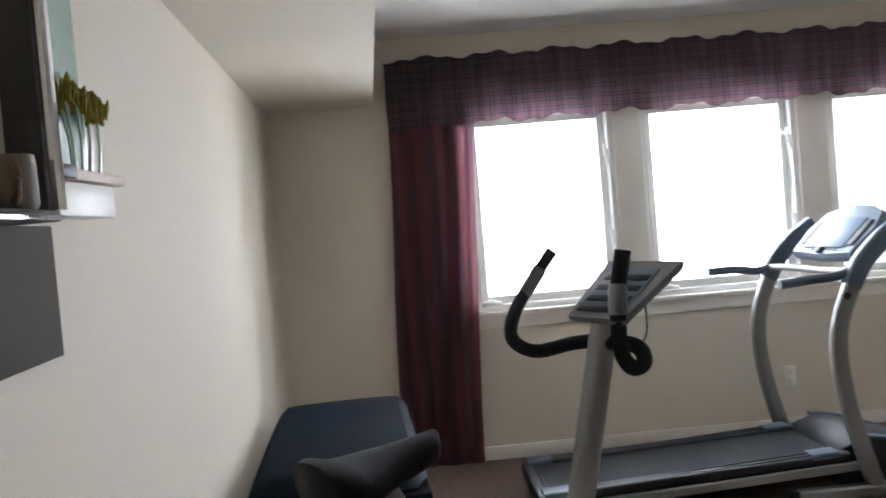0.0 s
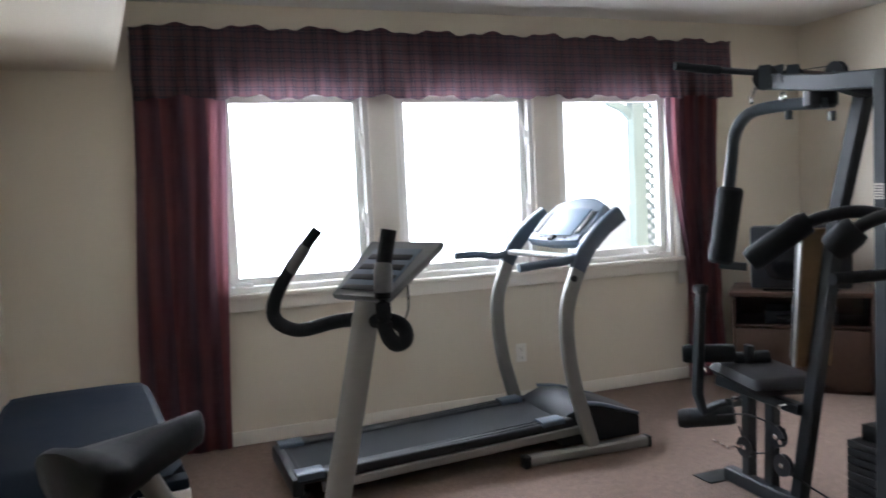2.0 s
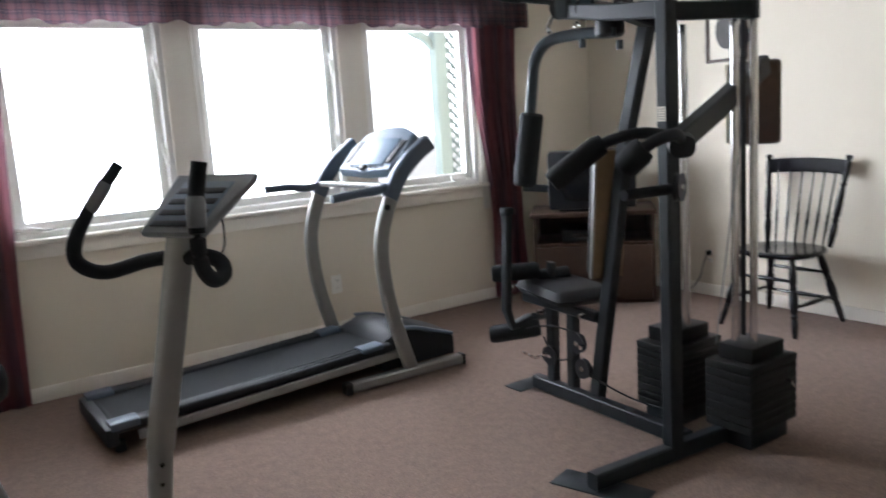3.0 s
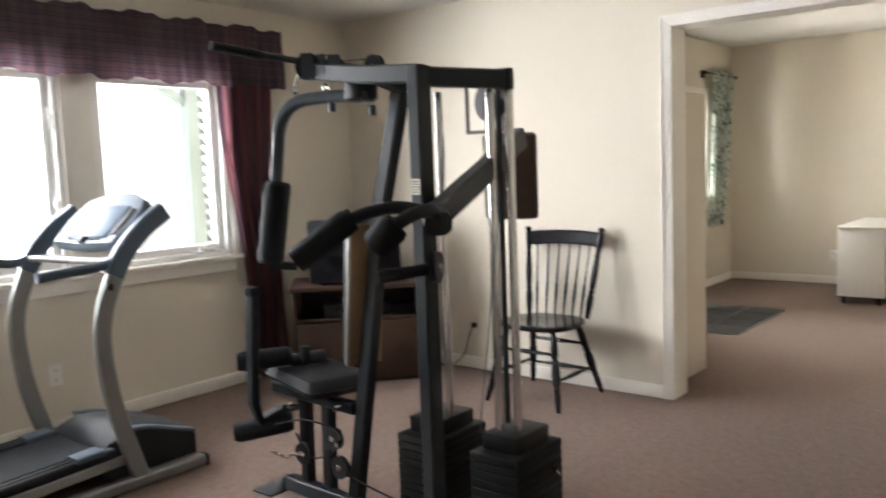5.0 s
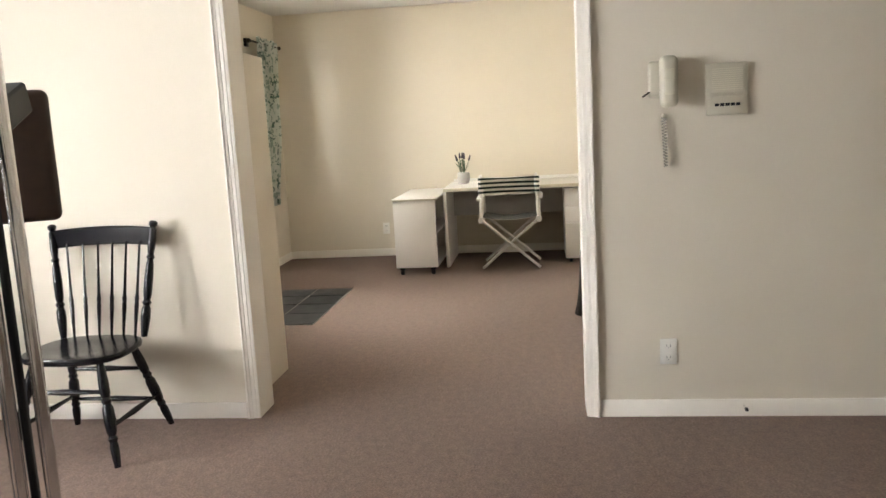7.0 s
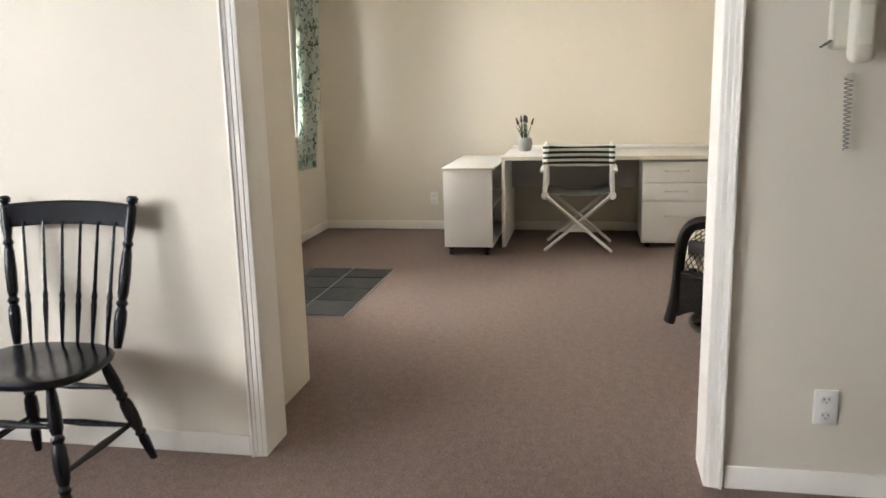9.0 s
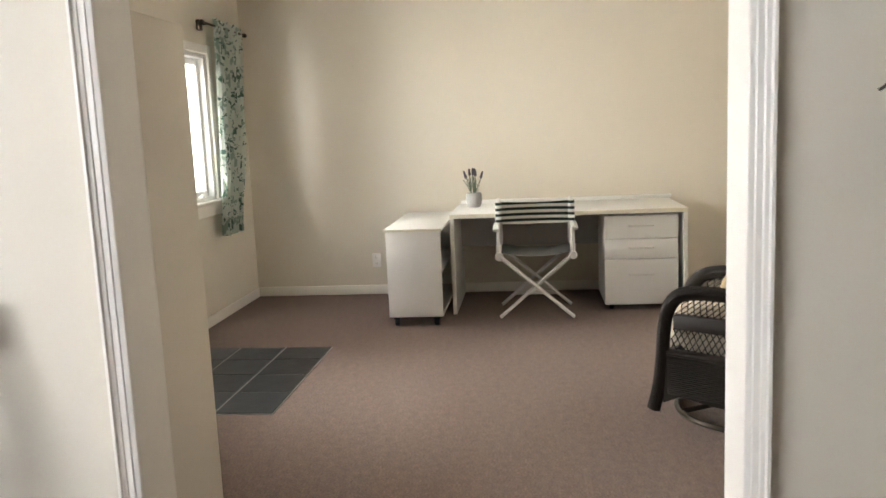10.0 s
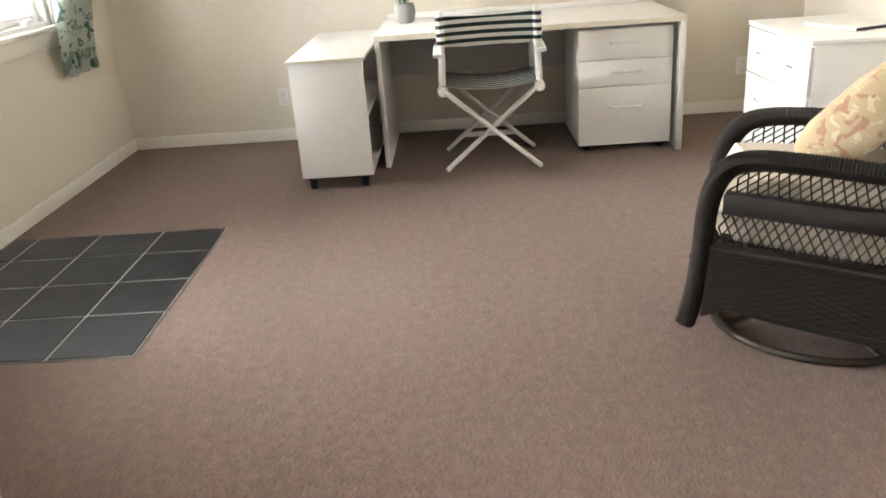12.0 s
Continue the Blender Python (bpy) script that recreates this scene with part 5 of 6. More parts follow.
    bm = sweep(bmesh.new(), pts, rect_profile(0.018, 0.085, 0.007))
    part("crest_rail", bm, BLACKWOOD, t)
    sp = [(0, 0.0055), (0.15, 0.0075), (0.33, 0.0105), (0.36, 0.0085), (0.40, 0.0105), (0.45, 0.007), (0.75, 0.0055), (1, 0.005)]
    for i in range(6):
        u = -1 + 2 * (i + 0.5) / 6
        a = Vector((cx + 0.170 + 0.012 * (1 - u * u), cy + u * 0.178, sz + 0.012))
        b = Vector((cx + 0.243 + 0.028 * (1 - u * u), cy + u * 0.215, 0.875))
        part("spindle", turned(bmesh.new(), a, b, sp, 8), BLACKWOOD, t)


spindle_chair()

# ---- wall things of the exercise room ----
pic = thing("framed_picture", (EX, 3.60, 1.55), 0, "framed dark oval portrait-shaped print in a cream mat", "picture")
y0, y1, z0, z1 = 3.45, 3.755, 1.55, 1.93
bm = bmesh.new()
for a in ((y0, y0 + 0.022, z0, z1), (y1 - 0.022, y1, z0, z1), (y0 + 0.022, y1 - 0.022, z0, z0 + 0.022), (y0 + 0.022, y1 - 0.022, z1 - 0.022, z1)):
    B(bm, EX - 0.024, EX - 0.001, *a, 0.004)
part("frame", bm, BROWNWOOD, pic, "narrow brown wooden frame")
part("mat_board", box(EX - 0.012, EX - 0.006, y0 + 0.022, y1 - 0.022, z0 + 0.022, z1 - 0.022), PAPERM, pic)
bm = disc((EX - 0.013, 3.60, 1.745), (1, 0, 0), 1.0, 0.002, 28)
bmesh.ops.transform(bm, matrix=Matrix.Translation((0, 3.60, 1.745)) @ Matrix.Diagonal((1, 0.085, 0.115, 1)) @ Matrix.Translation((0, -3.60, -1.745)), verts=bm.verts[:])
part("print", bm, DARKART, pic, "faded dark oval print")

ph = thing("wall_telephone", (EX, 0.48, 1.35), 0, "ivory wall telephone handset with a coiled cord", "telephone")
part("base", box(EX - 0.034, EX - 0.001, 0.452, 0.548, 1.385, 1.535, 0.014, seg=3), IVORY, ph)
bm = box(EX - 0.088, EX - 0.036, 0.434, 0.508, 1.345, 1.553, 0.025, seg=4)
part("handset", bm, IVORY, ph)
part("finger_groove", box(EX - 0.0895, EX - 0.0875, 0.452, 0.490, 1.395, 1.50, 0.0008), EDGE, ph)
part("hook", bar([(EX - 0.03, 0.545, 1.41), (EX - 0.045, 0.562, 1.40), (EX - 0.045, 0.575, 1.392)], 0.010, 0.006, r=0.002), GREYPANEL, ph)
bm = bmesh.new()
tube([(EX - 0.018 + 0.010 * math.cos(i * 0.6), 0.485 + 0.0115 * math.sin(i * 0.6) * (1 - 0.4 * i / 170) - 0.006 * i / 170, 1.305 - 0.205 * i / 170) for i in range(171)], 0.0021, 5, bm)
part("coiled_cord", bm, mat("grey_vinyl_cord", (0.22, 0.20, 0.165), 0.5, grain=0.1, wear=0.1), ph, "grey coiled cord")
part("cord_clip", disc((EX - 0.010, 0.486, 1.312), (1, 0, 0), 0.008, 0.018, 10, None, 0.002), IVORY, ph)

ic = thing("intercom_panel", (EX, 0.232, 1.30), 0, "ivory intercom panel with a slotted speaker", "intercom")
part("housing", box(EX - 0.022, EX - 0.001, 0.150, 0.315, 1.302, 1.512, 0.006), IVORY, ic)
part("speaker_field", box(EX - 0.026, EX - 0.0225, 0.165, 0.300, 1.395, 1.50, 0.003), IVORY, ic)
for i in range(11):
    part("speaker_slot", box(EX - 0.0275, EX - 0.0262, 0.172, 0.293, 1.404 + i * 0.0083, 1.407 + i * 0.0083), EDGE, ic, smooth=0)
part("button_tray", box(EX - 0.026, EX - 0.0225, 0.165, 0.300, 1.315, 1.378, 0.004), IVORY, ic)
for i in range(5):
    part("button", box(EX - 0.031, EX - 0.0262, 0.182 + i * 0.021, 0.199 + i * 0.021, 1.338, 1.350, 0.002), BLACKPL, ic)
ds = thing("door_stop", (EX, 0.15, 0.04), 0, "small spring door stop on the baseboard", "door stop")
part("spring", tube([(EX - 0.013, 0.16, 0.05), (EX - 0.06, 0.16, 0.05)], 0.005, 8), CHROME, ds)
part("tip", disc((EX - 0.064, 0.16, 0.05), (1, 0, 0), 0.008, 0.012, 10), RUBBER, ds)

for ob in (ph, ic, ds):
    ob.matrix_basis = Matrix.Translation((-0.037, 0, 0)) @ ob.matrix_basis

# west wall: ledge, panel of green glass, dried flowers, dark display box
WALLX = lambda y: WX + 0.05 * (NY - y)
sh = thing("wall_ledge", (-0.43, 1.70, 1.42), 0, "white box ledge with a pale wooden top on the wall", "wall shelf")
part("box", box(-0.445, -0.378, 1.575, 1.83, 1.428, 1.486, 0.004), WHITE, sh)
part("top", box(-0.445, -0.366, 1.610, 1.862, 1.487, 1.506, 0.004), mat("pale_pink_wood", (0.52, 0.40, 0.29), 0.5, grain=0.12, scale=60, wear=0.12, wscale=8, bump=0.05), sh, "pale pinkish wooden top")
part("clip", box(-0.445, -0.362, 1.568, 1.632, 1.4875, 1.510, 0.004), BLACKPL, sh, "dark metal clip")
gp = thing("green_glass_panel", (-0.42, 1.70, 1.506), 0, "frosted green glass panel standing on the ledge", "glass panel")
part("pane", box(-0.432, -0.420, 1.55, 1.822, 1.507, 2.03, 0.003), GREENG, gp)
df = thing("dried_flowers", (-0.39, 1.74, 1.506), 0, "bunch of yellow dried flowers on pale green stems", "dried flowers")
rnd = random.Random(4)
for i in range(8):
    a = Vector((-0.395 + rnd.uniform(-0.012, 0.012), 1.665 + i * 0.020, 1.507))
    b = a + Vector((rnd.uniform(-0.008, 0.008), 0.012 * (i - 3.5) / 3.5 + rnd.uniform(-0.004, 0.004), 0.105 + rnd.uniform(-0.012, 0.012)))
    part("stem", bar([a, a.lerp(b, 0.5) + Vector((0.003, 0, 0)), b], 0.010, 0.004, r=0.001, up=(1, 0, 0)), GREENG, df)
    bm = bmesh.new()
    for k in range(26):
        q = b + Vector((rnd.uniform(-0.014, 0.014), rnd.uniform(-0.02, 0.02), rnd.uniform(-0.012, 0.004)))
        e = q + Vector((rnd.uniform(-0.008, 0.008), rnd.uniform(-0.010, 0.010), rnd.uniform(0.034, 0.05)))
        sweep(bm, [q, q.lerp(e, 0.6), e], ring_profile(1, 4), sizes=[0.0022, 0.0038, 0.0012])
    tagged(part("flower_head", bm, YELLOW, df, smooth=0), kind="stuff")
mi = thing("dark_display_box", (-0.42, 1.3, 1.42), 0, "wall display box with a dark inside and chrome edge", "display box")
part("back", box(-0.430, -0.418, 1.00, 1.515, 1.43, 2.15), DARKART, mi)
part("shelf", box(-0.417, -0.345, 1.00, 1.515, 1.416, 1.433, 0.003), GREYPANEL, mi, "grey glass shelf")
part("shelf_edge", box(-0.3445, -0.341, 1.00, 1.515, 1.418, 1.426, 0.001), CHROME, mi)
part("edge", tube([(-0.352, 1.527, 1.434), (-0.352, 1.527, 2.15)], 0.011, 10), CHROME, mi, "chrome corner post")
part("side", box(-0.430, -0.364, 1.517, 1.532, 1.43, 2.15), DARKART, mi)
cu = thing("mug", (-0.385, 1.45, 1.433), 0, "tan stoneware mug with a handle", "mug")
bm = turned(bmesh.new(), (-0.385, 1.462, 1.434), (-0.385, 1.462, 1.512), [(0, 0.028), (0.1, 0.032), (0.8, 0.032), (1, 0.030)], 18)
part("body", bm, mat("tan_stoneware", (0.20, 0.165, 0.12), 0.6, grain=0.1, scale=90, wear=0.15, wscale=12, bump=0.1), cu)
part("handle", tube(smooth_path([(-0.37, 1.435, 1.50), (-0.352, 1.405, 1.485), (-0.355, 1.408, 1.455), (-0.372, 1.435, 1.445)], 5), 0.006, 8), TANBOARD, cu)
gb = thing("grey_wall_board", (-0.42, 1.4, 1.2), 0, "grey-brown board fixed flat on the wall", "wall board")
bm = box(-0.012, 0.014, 0.92, 1.625, 1.205, 1.415, 0.003)
for v in bm.verts:
    v.co.x += WALLX(v.co.y)
part("board", bm, GREYPANEL, gb)
for ob in (sh, gp, df, mi, cu, gb):
    ob.matrix_basis = Matrix.Translation((-0.002, 0.05, 0)) @ ob.matrix_basis

# ---- study: curtains on a rod ----
rod = thing("curtain_rod", (8.6, FN - 0.07, 2.19), 0, "dark bronze curtain rod with finials", "curtain rod")
part("rod", tube([(8.30, FN - 0.075, 2.185), (9.10, FN - 0.075, 2.185)], 0.009, 10), BRONZE, rod)
bm = bmesh.new()
for x in (8.29, 9.11):
    s = 1 if x > 9 else -1
    sweep(bm, [(x, FN - 0.075, 2.185), (x + s * 0.012, FN - 0.075, 2.185), (x + s * 0.03, FN - 0.075, 2.185), (x + s * 0.045, FN - 0.075, 2.185)], ring_profile(1, 10), sizes=[0.008, 0.018, 0.018, 0.004])
pieces("finial", bm, BRONZE, rod)
bm = bmesh.new()
for x in (8.36, 8.98):
    B(bm, x - 0.03, x + 0.03, FN - 0.03, FN - 0.001, 2.14, 2.215, 0.006)
    part("bracket_arm", tube([(x, FN - 0.075, 2.185), (x, FN - 0.02, 2.18)], 0.008, 8), BRONZE, rod)
pieces("bracket", bm, BRONZE, rod)
cur = thing("leaf_print_curtain", (8.8, FN - 0.07, 0.64), 0, "pale curtain printed with green leaves, hanging beside the window", "curtain", "leaf print curtains")
part("cloth", cloth(8.47, 9.03, 0.640, 2.235, FN - 0.080, 0.022, 5.2, "c", LEAFCLOTH, seed=12, nx=110, nz=20, scallop=0.006, left=[(0, 0), (0.6, -0.06), (1, -0.15)], right=[(0, 0), (0.5, -0.10), (1, -0.32)]), LEAFCLOTH, cur)

# ---- desk ----
DX0, DX1, DY0, DY1, DZ = 8.385, 9.185, 0.222, 1.912, 0.742
desk = thing("desk", (8.78, 1.04, 0), 0, "white laminate writing desk against the wall", "desk")
part("desktop", box(DX0, DX1, DY0, DY1, DZ - 0.032, DZ, 0.003), WHITE, desk)
part("edge_strip", box(DX0 - 0.003, DX0, DY0 + 0.002, DY1 - 0.002, DZ - 0.030, DZ - 0.002), EDGE, desk, "yellowed edge strip", 0)
part("side_panel", box(DX0 + 0.004, DX1, DY0, DY0 + 0.03, 0, DZ - 0.032, 0.002), WHITE, desk)
part("side_panel", box(DX0 + 0.004, DX1, DY1 - 0.03, DY1, 0, DZ - 0.032, 0.002), WHITE, desk)
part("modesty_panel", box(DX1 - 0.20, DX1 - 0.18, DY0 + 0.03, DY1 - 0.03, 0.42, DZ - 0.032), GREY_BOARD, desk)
part("back_ledge", box(DX1 - 0.012, DX1 + 0.018, DY0 - 0.02, DY1 - 0.02, DZ + 0.001, DZ + 0.03, 0.003), WHITE, desk)

ped = thing("drawer_pedestal", (8.6, 0.51, 0), 0, "white three-drawer pedestal on castors under the desk", "drawer unit")
PX0, PX1, PY0, PY1 = 8.43, 8.98, 0.279, 0.800
part("carcass", box(PX0 + 0.018, PX1, PY0, PY1, 0.040, 0.690, 0.003), WHITE, ped)
for z0, z1 in ((0.042, 0.372), (0.377, 0.520), (0.525, 0.688)):
    d = part("drawer", box(PX0, PX0 + 0.017, PY0 + 0.002, PY1 - 0.002, z0, z1, 0.003), WHITE, ped)
    zc = z0 + (z1 - z0) * (0.66 if z1 - z0 > 0.2 else 0.55)
    yc = (PY0 + PY1) / 2
    part("handle", tube([(PX0 + 0.001, yc - 0.085, zc), (PX0 - 0.022, yc - 0.08, zc), (PX0 - 0.022, yc + 0.08, zc), (PX0 + 0.001, yc + 0.085, zc)], 0.0055, 8), LACQ, d)
for x in (PX0 + 0.06, PX1 - 0.06):
    for y in (PY0 + 0.05, PY1 - 0.05):
        part("castor", disc((x, y, 0.0225), (0, 1, 0), 0.0225, 0.03, 14, None, 0.004), BLACKPL, ped)

cart = thing("mobile_cabinet", (8.6, 2.14, 0), 0, "white laminate mobile cabinet on black castors", "cabinet")
CX0, CX1, CY0, CY1, CZ = 8.03, 9.17, 1.945, 2.325, 0.69
part("top", box(CX0 - 0.012, CX1, CY0 - 0.012, CY1 + 0.012, CZ - 0.018, CZ, 0.003), WHITE, cart)
part("edge_strip", box(CX0 - 0.0155, CX0 - 0.0125, CY0 - 0.01, CY1 + 0.01, CZ - 0.017, CZ - 0.002), EDGE, cart, "yellowed worn edge strip", 0)
part("end_panel", box(CX0, CX0 + 0.018, CY0, CY1, 0.07, CZ - 0.018, 0.002), WHITE, cart)
part("end_panel", box(CX1 - 0.02, CX1, CY0, CY1, 0.07, CZ - 0.018, 0.002), WHITE, cart)
part("back_panel", box(CX0 + 0.018, CX1 - 0.02, CY1 - 0.016, CY1, 0.07, CZ - 0.018), WHITE, cart)
part("floor_panel", box(CX0 + 0.018, CX1 - 0.02, CY0, CY1 - 0.016, 0.07, 0.088), WHITE, cart)
part("shelf", box(CX0 + 0.018, CX1 - 0.02, CY0 + 0.01, CY1 - 0.016, 0.36, 0.378), WHITE, cart)
for x in (CX0 + 0.05, CX1 - 0.06):
    for y in (CY0 + 0.05, CY1 - 0.05):
        c = part("castor", disc((x - 0.01, y, 0.026), (0, 1, 0), 0.026, 0.034, 14, None, 0.005), BLACKPL, cart)
        part("castor_fork", box(x - 0.028, x + 0.028, y - 0.024, y + 0.024, 0.045, 0.07, 0.006), BLACKPL, c)

# ---- potted plant on the desk ----
plant = thing("potted_plant", (8.93, 1.765, DZ), 0, "small potted lavender in a grey stone pot", "plant")
px, py = 8.93, 1.765
bm = bmesh.new()
sweep(bm, [(px, py, DZ), (px, py, DZ + 0.01), (px, py, DZ + 0.06), (px, py, DZ + 0.10), (px, py, DZ + 0.112), (px, py, DZ + 0.112), (px, py, DZ + 0.098)], ring_profile(1, 20), sizes=[0.044, 0.054, 0.064, 0.060, 0.054, 0.048, 0.046])
part("pot", bm, POTMAT, plant)
rnd = random.Random(21)
for i in range(14):
    a = rnd.uniform(0, 6.28)
    lean = rnd.uniform(0.01, 0.075)
    h = rnd.uniform(0.10, 0.165)
    base = Vector((px + 0.02 * math.cos(a), py + 0.02 * math.sin(a), DZ + 0.10))
    tip = base + Vector((lean * math.cos(a), lean * math.sin(a), h))
    part("stem", tube(smooth_path([base, base.lerp(tip, 0.5) + Vector((0, 0, 0.01)), tip], 4), 0.0022, 5), LEAF, plant)
    bm = bmesh.new()
    for k in range(8):
        s = base.lerp(tip, 0.15 + 0.08 * k)
        b = a + k * 2.2
        e = s + Vector((0.018 * math.cos(b), 0.018 * math.sin(b), 0.024))
        q = Vector((-math.sin(b), math.cos(b), 0)) * 0.004
        mid = s.lerp(e, 0.5)
        vs = [bm.verts.new(v) for v in (s, mid + q, e, mid - q)]
        bm.faces.new(vs)
    bmesh.ops.solidify(bm, geom=bm.faces[:], thickness=0.0012)
    part("leaf", bm, LEAF, plant)
    if i % 2 == 0:
        bm = bmesh.new()
        for k in range(6):
            bmesh.ops.create_icosphere(bm, subdivisions=1, radius=0.0125 - 0.0010 * k, matrix=Matrix.Translation(tip + (tip - base).normalized() * 0.008 * k))
        part("bloom", bm, BLOOM, plant)


# ---- folding canvas chair ----
def director_chair():
    t = thing("director_chair", (8.42, 1.29, 0), 0, "white folding director chair with striped canvas", "chair")
    x0, x1, ya, yb = 8.215, 8.64, 1.035, 1.555
    ym = (ya + yb) / 2
    for x in (x0, x1):
        for s in (1, -1):
            p, q = Vector((x + 0.012 * s, ym + s * (yb - ym), 0.012)), Vector((x + 0.012 * s, ym - s * (yb - ym - 0.01), 0.452))
            part("crossed_leg", bar([p, q], 0.022, 0.040, r=0.006, up=(1, 0, 0)), LACQ, t)
        part("pivot_bolt", disc((x, ym, 0.232), (1, 0, 0), 0.010, 0.055, 10, None, 0.002), CHROME, t)
    for y in (ya + 0.002, yb - 0.002):
        part("seat_rail", bar([(x0 - 0.03, y, 0.462), (x1 + 0.03, y, 0.462)], 0.034, 0.040, r=0.012), LACQ, t)
        part("hinge_block", disc((x0 - 0.005, y, 0.452), (1, 0, 0), 0.030, 0.034, 14, None, 0.006), LACQ, t)
        s = 1 if y > ym else -1
        part("back_post", turned(bmesh.new(), (x0 + 0.01, y, 0.47), (x0 - 0.012, y - s * 0.012, 0.865), [(0, 0.016), (0.12, 0.019), (0.4, 0.016), (0.95, 0.014), (1, 0.010)]), LACQ, t)
        part("front_post", turned(bmesh.new(), (x1 - 0.01, y, 0.47), (x1 - 0.01, y, 0.635), [(0, 0.015), (0.5, 0.018), (1, 0.014)]), LACQ, t)
        part("armrest", bar(smooth_path([(x0 - 0.035, y + s * 0.012, 0.642), (x0 + 0.2, y + s * 0.016, 0.652), (x1 + 0.03, y + s * 0.012, 0.645)], 4), 0.052, 0.020, r=0.008), LACQ, t)
    part("foot_rest", bar([(x1 + 0.01, ya + 0.10, 0.10), (x1 + 0.01, yb - 0.10, 0.10)], 0.018, 0.03), LACQ, t)
    # canvas back, sagging to the rear
    bm = bmesh.new()
    g = []
    for j in range(7):
        z = 0.685 + 0.155 * j / 6
        g.append([bm.verts.new((x0 - 0.010 + 0.045 * (1 - u * u) * (1 - 0.2 * j / 6), ym + u * (yb - ym - 0.004), z - 0.012 * (1 - u * u))) for u in [i / 8 - 1 for i in range(17)]])
    for r0, r1 in zip(g, g[1:]):
        for i in range(16):
            bm.faces.new((r0[i], r0[i + 1], r1[i + 1], r1[i]))
    bmesh.ops.solidify(bm, geom=bm.faces[:], thickness=0.003)
    part("canvas_back", bm, CANVAS, t, "black and white striped canvas")
    bm = bmesh.new()
    for y in (ya + 0.008, yb - 0.008):
        tube([(x0 + 0.0, y, 0.682), (x0 - 0.008, y, 0.842)], 0.022, 12, bm)
    pieces("canvas_sleeve", bm, CANVAS, t)
    bm = bmesh.new()
    g = []
    for j in range(9):
        x = x0 - 0.02 + (x1 - x0 + 0.04) * j / 8
        g.append([bm.verts.new((x, ym + u * (yb - ym - 0.01), 0.482 - 0.030 * (1 - u * u))) for u in [i / 8 - 1 for i in range(17)]])
    for r0, r1 in zip(g, g[1:]):
        for i in range(16):
            bm.faces.new((r0[i], r0[i + 1], r1[i + 1], r1[i]))
    bmesh.ops.solidify(bm, geom=bm.faces[:], thickness=0.003)
    part("canvas_seat", bm, CANVASSEAT, t, "striped canvas seat")


director_chair()


# ---- white drawer chest by the far wall ----
def chest():
    x0, x1, y0, y1, h = 7.285, 8.015, -0.46, 0.022, 0.74
    t = thing("drawer_chest", (7.65, -0.22, 0), 0, "white laminate drawer chest beside the desk", "chest of drawers")
    part("carcass", box(x0, x1, y0, y1 - 0.018, 0.03, h - 0.02, 0.003), WHITE, t)
    part("top", box(x0 - 0.006, x1 + 0.006, y0 - 0.004, y1 + 0.002, h - 0.02, h, 0.003), WHITE, t)
    part("plinth", box(x0 + 0.01, x1 - 0.01, y0 + 0.01, y1 - 0.04, 0, 0.03), WHITE, t)
    zs = [0.035, 0.27, 0.50, 0.715]
    for z0, z1 in zip(zs, zs[1:]):
        for a, b in ((x0 + 0.004, (x0 + x1) / 2 - 0.002), ((x0 + x1) / 2 + 0.002, x1 - 0.004)):
            d = part("drawer", box(a, b, y1 - 0.017, y1, z0 + 0.002, z1 - 0.002, 0.003), WHITE, t)
            c = (a + b) / 2
            part("handle", box(c - 0.03, c + 0.03, y1 + 0.001, y1 + 0.012, (z0 + z1) / 2 - 0.004, (z0 + z1) / 2 + 0.004, 0.002), CHROME, d)


chest()
pap = thing("notebook", (7.7, -0.3, 0.74), 0, "closed white notebook with a dark spine on the chest", "notebook")
m = Matrix.Translation((7.62, -0.27, 0)) @ Matrix.Rotation(radians(20), 4, "Z")
part("cover", box(-0.15, 0.15, -0.10, 0.10, 0.741, 0.753, 0.002, m=m), WHITE, pap)
part("spine", box(-0.154, -0.1505, -0.10, 0.10, 0.741, 0.754, 0.001, m=m), BLACKPL, pap)


# ---- wicker glider chair ----
def lattice(bm, quad, nu, nv, r):
    """Crossing canes woven over a four-sided gap (corner order round the gap)."""
    a, b, c, d = [Vector(p) for p in quad]
    at = lambda u, v: a.lerp(b, u).lerp(d.lerp(c, u), v)
    for k in range(-nv, nu + 1):
        for s in (1, -1):
            pts = []
            for j in range(nv + 1):
                i = k + j if s > 0 else k + nv - j
                if 0 <= i <= nu:
                    pts.append(at(i / nu, j / nv))
            if len(pts) > 1:
                tube(pts, r, 5, bm)
    return bm


